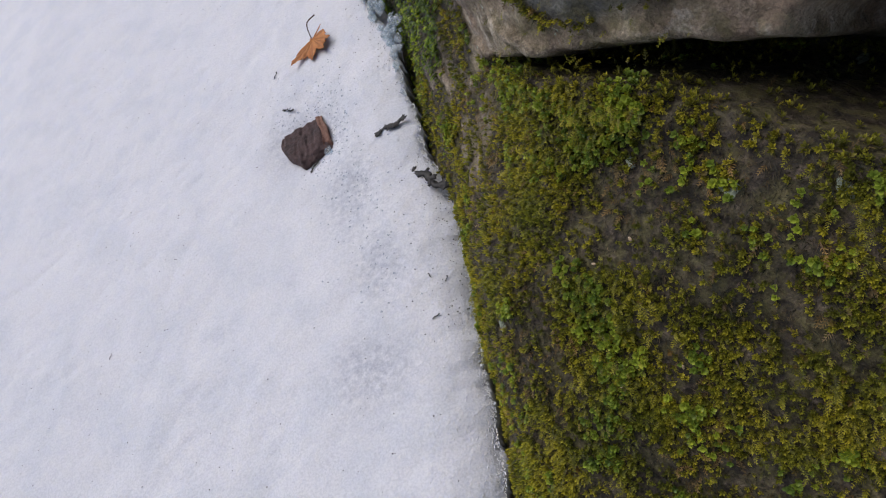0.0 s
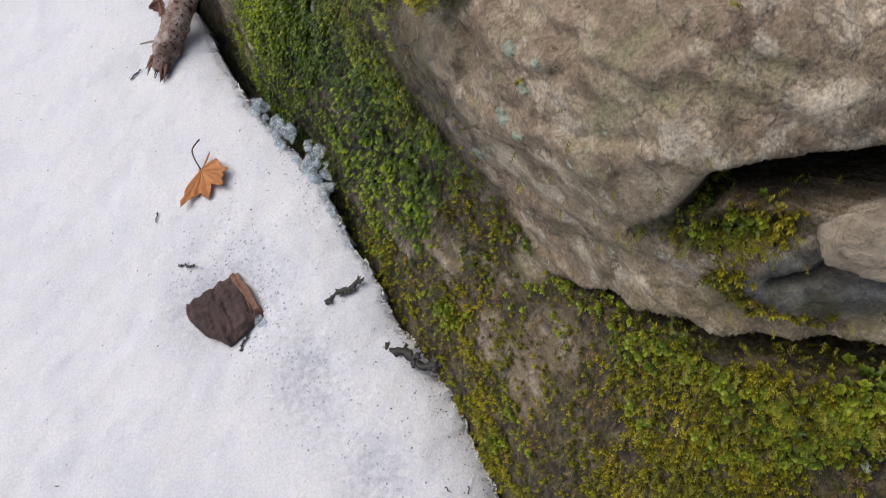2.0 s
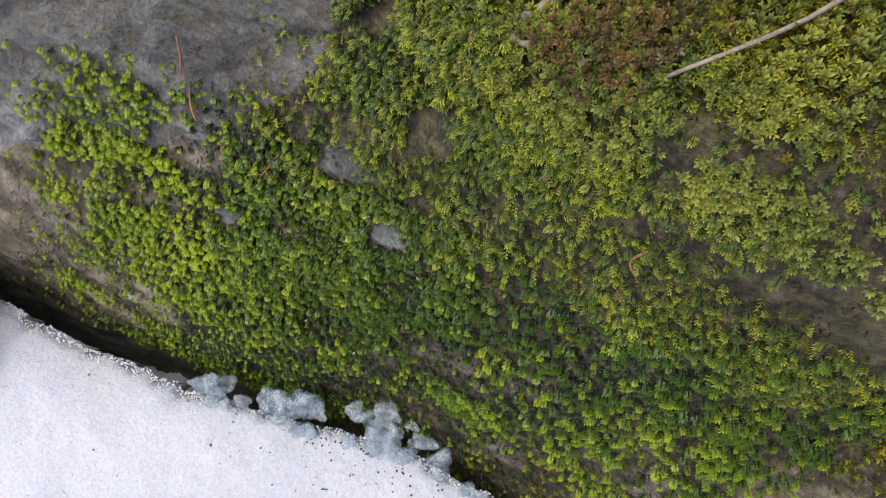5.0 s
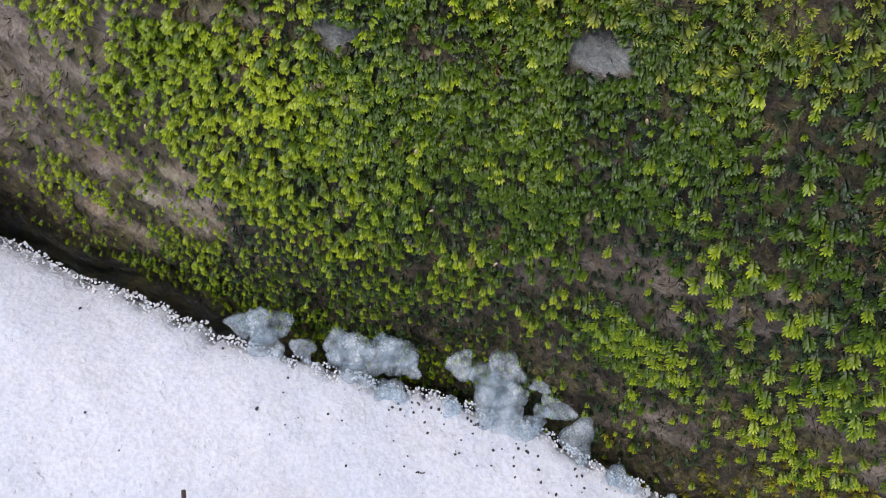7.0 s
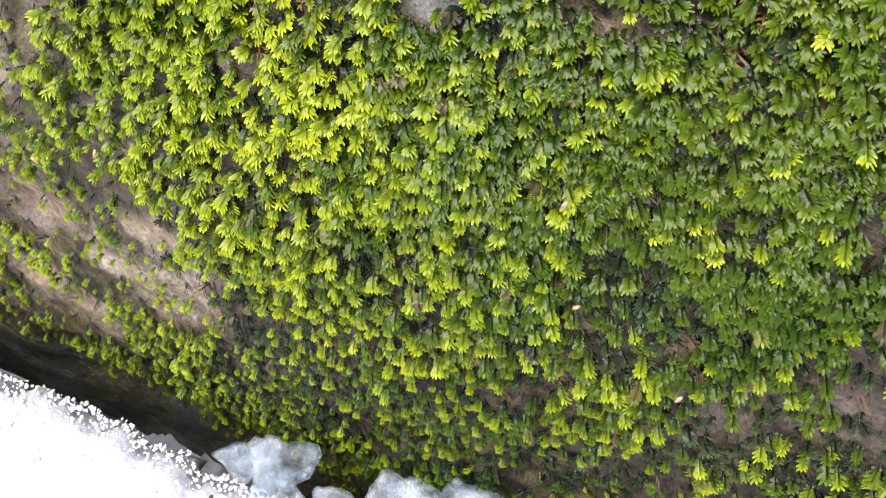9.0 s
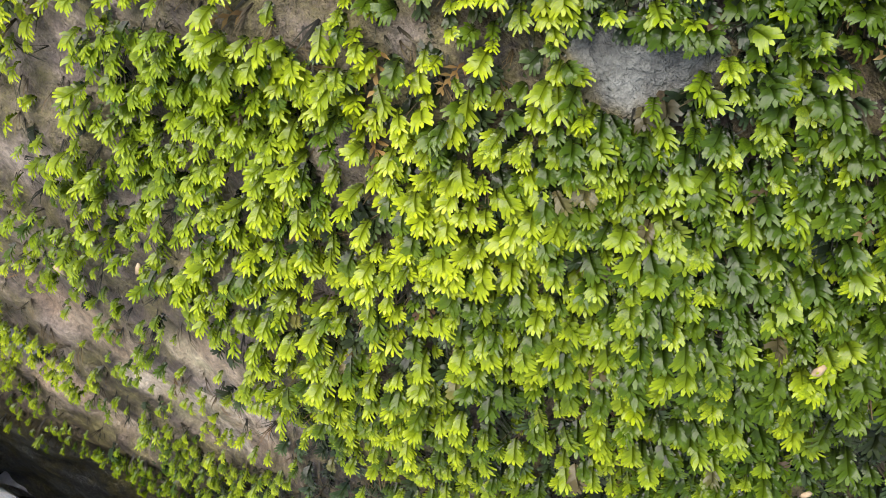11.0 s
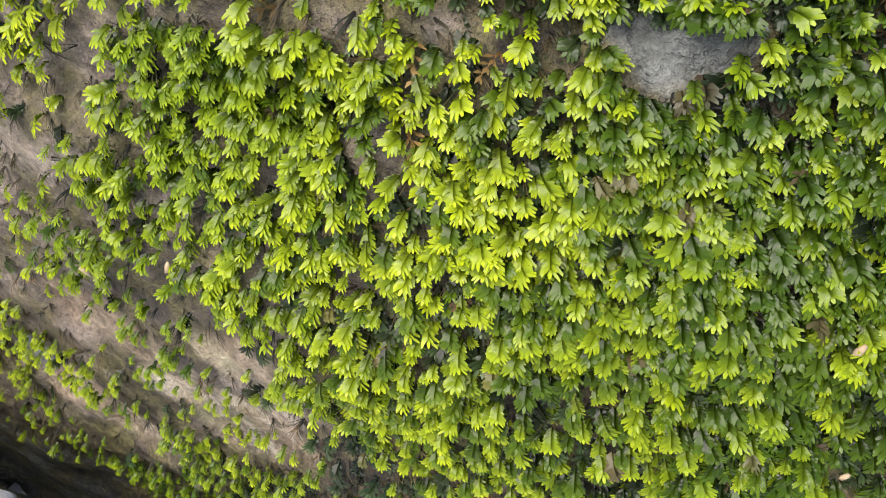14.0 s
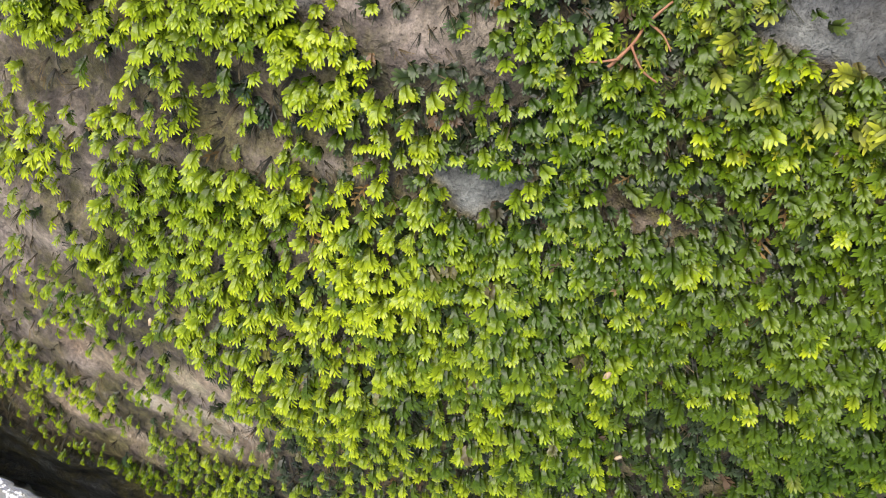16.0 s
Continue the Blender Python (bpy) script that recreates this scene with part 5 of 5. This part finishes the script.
iy = np.concatenate([gr.normal(-0.055, 0.045, 210), gr.normal(-0.17, 0.05, 90), gr.normal(-0.29, 0.04, 40), gr.normal(0.0, 0.02, 60)])
ix = np.concatenate([gr.normal(-0.122, 0.022, 210), gr.normal(-0.105, 0.028, 90), gr.normal(-0.085, 0.025, 40), gr.normal(-0.165, 0.03, 60)])
away = (np.abs(ix + 0.157) > 0.036) | (np.abs(iy + 0.05) > 0.038)
ix, iy = ix[away], iy[away]
tagged(grains("ice_crumbs", ix, iy, snow_z(ix, iy) + 0.0004, gr.uniform(0.0006, 0.0016, len(ix)), ICE, 15, 0.7), "clear wet ice crumbs round the sunken bark chunk", "ice", kind="stuff")
by = np.concatenate([gr.uniform(-0.40, -0.16, 130), gr.normal(0.05, 0.05, 90), gr.uniform(-0.75, 0.5, 420), gr.normal(-0.06, 0.06, 30)])
bx = np.concatenate([seam(by[:130]) - 0.004 - gr.exponential(0.014, 130), seam(by[130:220]) - 0.006 - gr.exponential(0.016, 90), gr.uniform(-0.62, -0.02, 420), gr.normal(-0.135, 0.035, 30)])
ok = bx < seam(by) - 0.003
specks = grains("litter_specks", bx[ok], by[ok], snow_z(bx[ok], by[ok]) + 0.0003, gr.uniform(0.0003, 0.0009, ok.sum()), DEBRIS, 14, 0.5)
tagged(specks, "tiny dark bits of litter sprinkled on the snow", "litter", kind="stuff")


# ---- things on the boulder ----
def on_face(places, lift=0.003):
    out = []
    for a, b in places:
        p, n = face_at(a, b)
        out.append(p + n * lift)
    return out


def twig(name, places, r0, r1, shoots, label, seed, mat=TWIG, lift=0.004):
    ob = new(name)
    pts = arc(on_face(places, lift), 16)
    bm = bmesh.new()
    tube(bm, pts, [r0 + (r1 - r0) * i / 15 for i in range(16)], 7, 0.15, seed)
    part("stem", bm, mat, ob)
    for k, line in enumerate(shoots):
        q = arc(on_face(line, lift + 0.001), 8)
        bm = bmesh.new()
        tube(bm, q, [0.75 * r1 - 0.05 * r1 * i for i in range(8)], 6, 0.15, seed + k)
        part("side_shoot", bm, mat, ob)
    return tagged(ob, label, "twig")


twig("twig", [(0.284, 0.045), (0.312, 0.021), (0.337, 0.002), (0.350, -0.007), (0.359, -0.009)], 0.0008, 0.0013, [[(0.337, 0.002), (0.339, -0.006), (0.337, -0.014)]], "pale grey bent twig lying on moss", 2, lift=0.012)
twig("twig", [(0.355, -0.005), (0.371, -0.028), (0.384, -0.049)], 0.0019, 0.0014,
     [[(0.384, -0.049), (0.378, -0.048), (0.368, -0.035), (0.359, -0.024)], [(0.378, -0.048), (0.391, -0.054), (0.397, -0.059)], [(0.384, -0.049), (0.396, -0.061), (0.408, -0.073)], [(0.384, -0.049), (0.383, -0.037), (0.377, -0.030)]],
     "pale brown forked twig lying on moss", 7, lift=0.009)
twig("twig", [(0.367, -0.017), (0.375, -0.021), (0.383, -0.025)], 0.0015, 0.0011, [], "short pale twig stub lying on moss", 9, lift=0.009)
twig("twig", [(0.261, 0.108), (0.275, 0.095), (0.288, 0.084), (0.311, 0.068)], 0.0014, 0.0025, [[(0.275, 0.095), (0.272, 0.087), (0.278, 0.079)]], "dark brown twig half sunk in moss", 5, lift=0.006)
twig("twig", [(0.411, -0.077), (0.419, -0.082), (0.431, -0.090)], 0.0011, 0.0018, [], "thin pale twig lying on the moss edge", 8, lift=0.006)
twig("twig", [(0.173, 0.158), (0.168, 0.160), (0.163, 0.162), (0.158, 0.164)], 0.00022, 0.00035,
     [[(0.168, 0.160), (0.167, 0.157), (0.165, 0.155)], [(0.163, 0.162), (0.160, 0.159), (0.159, 0.156)], [(0.160, 0.163), (0.158, 0.166), (0.157, 0.169)]], "tiny reddish-brown branched dead shoot hanging in moss", 12, NEEDLE, 0.005)
for k, line in enumerate(([(0.385, -0.094), (0.392, -0.100), (0.398, -0.106)], [(0.171, 0.200), (0.176, 0.204), (0.186, 0.207)], [(0.345, -0.030), (0.352, -0.040), (0.360, -0.046)], [(0.400, -0.060), (0.410, -0.055), (0.422, -0.058)],
                          [(0.395, -0.050), (0.404, -0.040), (0.412, -0.036)], [(0.282, -0.054), (0.288, -0.050), (0.296, -0.052)], [(0.212, 0.020), (0.218, 0.026), (0.226, 0.024)], [(0.190, 0.212), (0.200, 0.214), (0.208, 0.218)])):
    q = arc(on_face(line, 0.006), 8)
    bm = bmesh.new()
    tube(bm, q, [0.0004, 0.0006, 0.0007, 0.0007, 0.0007, 0.0006, 0.0005, 0.0003], 5, 0.05, k)
    tagged(part("conifer_needle", bm, NEEDLE), "rusty brown fallen conifer needle caught in moss", "needle", "fallen needles")

HUSK = simple("pale_husk", (0.28, 0.18, 0.09), (0.62, 0.50, 0.33), 300, 0.6, 0.0003)
for k, (x, y, z, ln) in enumerate(((0.047, 0.124, 0.105, 0.0042), (0.013, 0.249, 0.057, 0.0040), (0.018, 0.218, 0.069, 0.0022), (0.036, 0.110, 0.087, 0.0024), (0.039, 0.084, 0.068, 0.0030), (0.022, 0.232, 0.066, 0.0030),
                                   (0.167, -0.505, 0.185, 0.0050), (0.143, -0.502, 0.172, 0.0045), (0.125, -0.559, 0.124, 0.0030), (0.162, -0.570, 0.143, 0.0040), (0.079, 0.06, 0.14, 0.003))):
    p, n = face_near(x, y, z)
    v, f = lump_shape(50 + k)
    v = v * [0.22 * ln, 0.46 * ln, 0.16 * ln]
    ob = mesh_object("bud_scale", v, f, HUSK)
    ob.matrix_world = Matrix.Translation(p + n * 0.0055) @ n.to_track_quat("Z", "Y").to_matrix().to_4x4() @ pose(0, 0, 0, 20, 10, 40 * k)
    tagged(ob, "tiny pale dry bud scale caught in moss", "bud scale", "bud scales in the moss")


def stone(name, centre, size, seed, turn, mat, label, relief=0.18):
    bm = bmesh.new()
    bmesh.ops.create_icosphere(bm, subdivisions=5, radius=1.0)
    co = np.array([tuple(v.co) for v in bm.verts])
    flat = np.sign(co) * np.abs(co) ** 0.7
    grow = 1 + relief * 2 * fbm(co + seed * 3.7, 0.9, 5, seed) + 0.6 * relief * fbm(co * [1, 1, 2.5] + seed, 0.28, 4, seed + 3)
    co = flat * grow[:, None] * size
    for v, c in zip(bm.verts, co):
        v.co = c
    ob = part(name, bm, mat)
    ob.matrix_world = pose(*centre, *turn)
    return tagged(ob, label, "stone")


CHIP = simple("slate_chip", (0.035, 0.038, 0.045), (0.13, 0.135, 0.15), 200, 0.6, 0.001)
WEDGE = simple("tan_stone", (0.15, 0.12, 0.085), (0.47, 0.40, 0.30), 110, 0.8, 0.008)
stone("wedge_stone", (0.234, -0.415, 0.3135), (0.036, 0.018, 0.015), 4, (35, -14, -42), WEDGE, "pale tan stone wedged in the boulder's crack", 0.32)
p, n = face_at(0.322, 0.047)
stone("slate_chip", tuple(p + n * 0.010), (0.0085, 0.0055, 0.0022), 9, (-20, -30, 35), CHIP, "flat dark slate chip lying on moss")
leaf_bit = new("dead_leaf")
lobed_blade("blade", BROWN_LEAF, [(0, 0.9, 60), (-40, 0.62, 36), (40, 0.62, 36)], 0.014, 0.7, 61, leaf_bit)
p, n = face_at(0.374, -0.024)
leaf_bit.matrix_world = pose(*(p + n * 0.013), -25, -30, 60)
tagged(leaf_bit, "crumpled tan leaf scrap under the forked twig", "leaf")
p, n = face_at(0.380, -0.018)
stone("pebble", tuple(p + n * 0.005), (0.0042, 0.0036, 0.0044), 6, (0, 0, 20), WEDGE, "small tan pebble resting on moss")

LICHEN = simple("pale_lichen", (0.16, 0.19, 0.14), (0.44, 0.50, 0.39), 380, 0.85, 0.003)


def lichen(a, b, r, seed, label):
    """A thin crust with a ragged rim that follows the rock."""
    lr = np.random.RandomState(seed)
    rim, rings = 30, 4
    reach = lr.uniform(0.45, 1.15, rim)
    reach = 0.5 * reach + 0.25 * np.roll(reach, 1) + 0.25 * np.roll(reach, -1)
    t = np.arange(rim) / rim * 2 * math.pi
    da, db, up = [0.0], [0.0], [0.0014]
    for k in range(1, rings + 1):
        q = k / rings
        da += list(r * q * reach * np.cos(t))
        db += list(1.4 * r * q * reach * np.sin(t))
        up += list(np.full(rim, 0.0016 if k < rings else -0.0012))
    p, n = surface(a + np.array(da), b + np.array(db))
    p = p + n * np.array(up)[:, None]
    faces = [(0, 1 + k, 1 + (k + 1) % rim) for k in range(rim)]
    for k in range(rings - 1):
        for m in range(rim):
            i, j = 1 + k * rim + m, 1 + k * rim + (m + 1) % rim
            faces.append((i, i + rim, j + rim, j))
    me = bpy.data.meshes.new("lichen")
    me.from_pydata([tuple(v) for v in p], [], faces)
    for f in me.polygons:
        f.use_smooth = True
    me.materials.append(LICHEN)
    return tagged(new("lichen", me), label, "lichen", "lichen patches")


for k, (la, lb, lr_) in enumerate(((0.322, -0.135, 0.007), (0.312, -0.153, 0.006), (0.287, -0.148, 0.008), (0.286, -0.163, 0.005), (0.229, -0.137, 0.009), (0.329, -0.153, 0.004))):
    lichen(la, lb, 0.6 * lr_, 90 + k, "pale mint-green crusty lichen patch on tan rock")
for k, (la, lb, lr_) in enumerate(((0.255, -0.378, 0.006), (0.267, -0.368, 0.006), (0.274, -0.399, 0.005), (0.284, -0.392, 0.004), (0.304, -0.449, 0.010), (0.344, -0.488, 0.008), (0.353, -0.431, 0.004), (0.114, -0.404, 0.007))):
    lichen(la, lb, 0.7 * lr_, 120 + k, "ragged grey-green lichen crust among slab moss")

# rusty dead moss
RUST = leafy_material("rust_moss", (0.05, 0.028, 0.012), (0.20, 0.125, 0.042), (0.42, 0.30, 0.12), (0.45, 0.33, 0.18), 0.7)
a, b, p, n = scatter(rs, 2600, 0.235, 0.33, 0.00, 0.12, lambda a, b: smooth(0.35, 0.7, blob(a, b, 0.288, 0.060, 0.030, 0.017, -42) + 0.5 * fbm(np.stack([a, b, 0 * a], -1), 0.015, 3, 60)))
v, f, at = spread_mesh(TUFTS, p + n * 0.011, frames(n, rs, 0.3, 0.9), rs.uniform(0.002, 0.005, len(p)), rs, rs.rand(len(p)))
tagged(mesh_object("dead_moss", v, f, RUST, None, True, at), "patch of rusty orange dead moss on the boulder", "moss", kind="stuff")
a, b, p, n = scatter(rs, 14000, 0.02, 0.36, -0.70, 0.28, lambda a, b: (0.8 - 0.60 * smooth(-0.2, -0.1, b)) * (1 - zones(a, b)["slate"]) * (1 - zones(a, b)["stone"]) * smooth(0.02, 0.18, zones(a, b)["n2"] - zones(a, b)["n1"]))
v, f, at = spread_mesh(PLUMES, p, frames(n, rs, 0.25, 0.7), rs.uniform(0.004, 0.009, len(p)), rs, rs.rand(len(p)))
tagged(mesh_object("brown_moss", v, f, RUST, None, True, at), "brown withered moss strands hanging on the rock", "moss", kind="stuff")
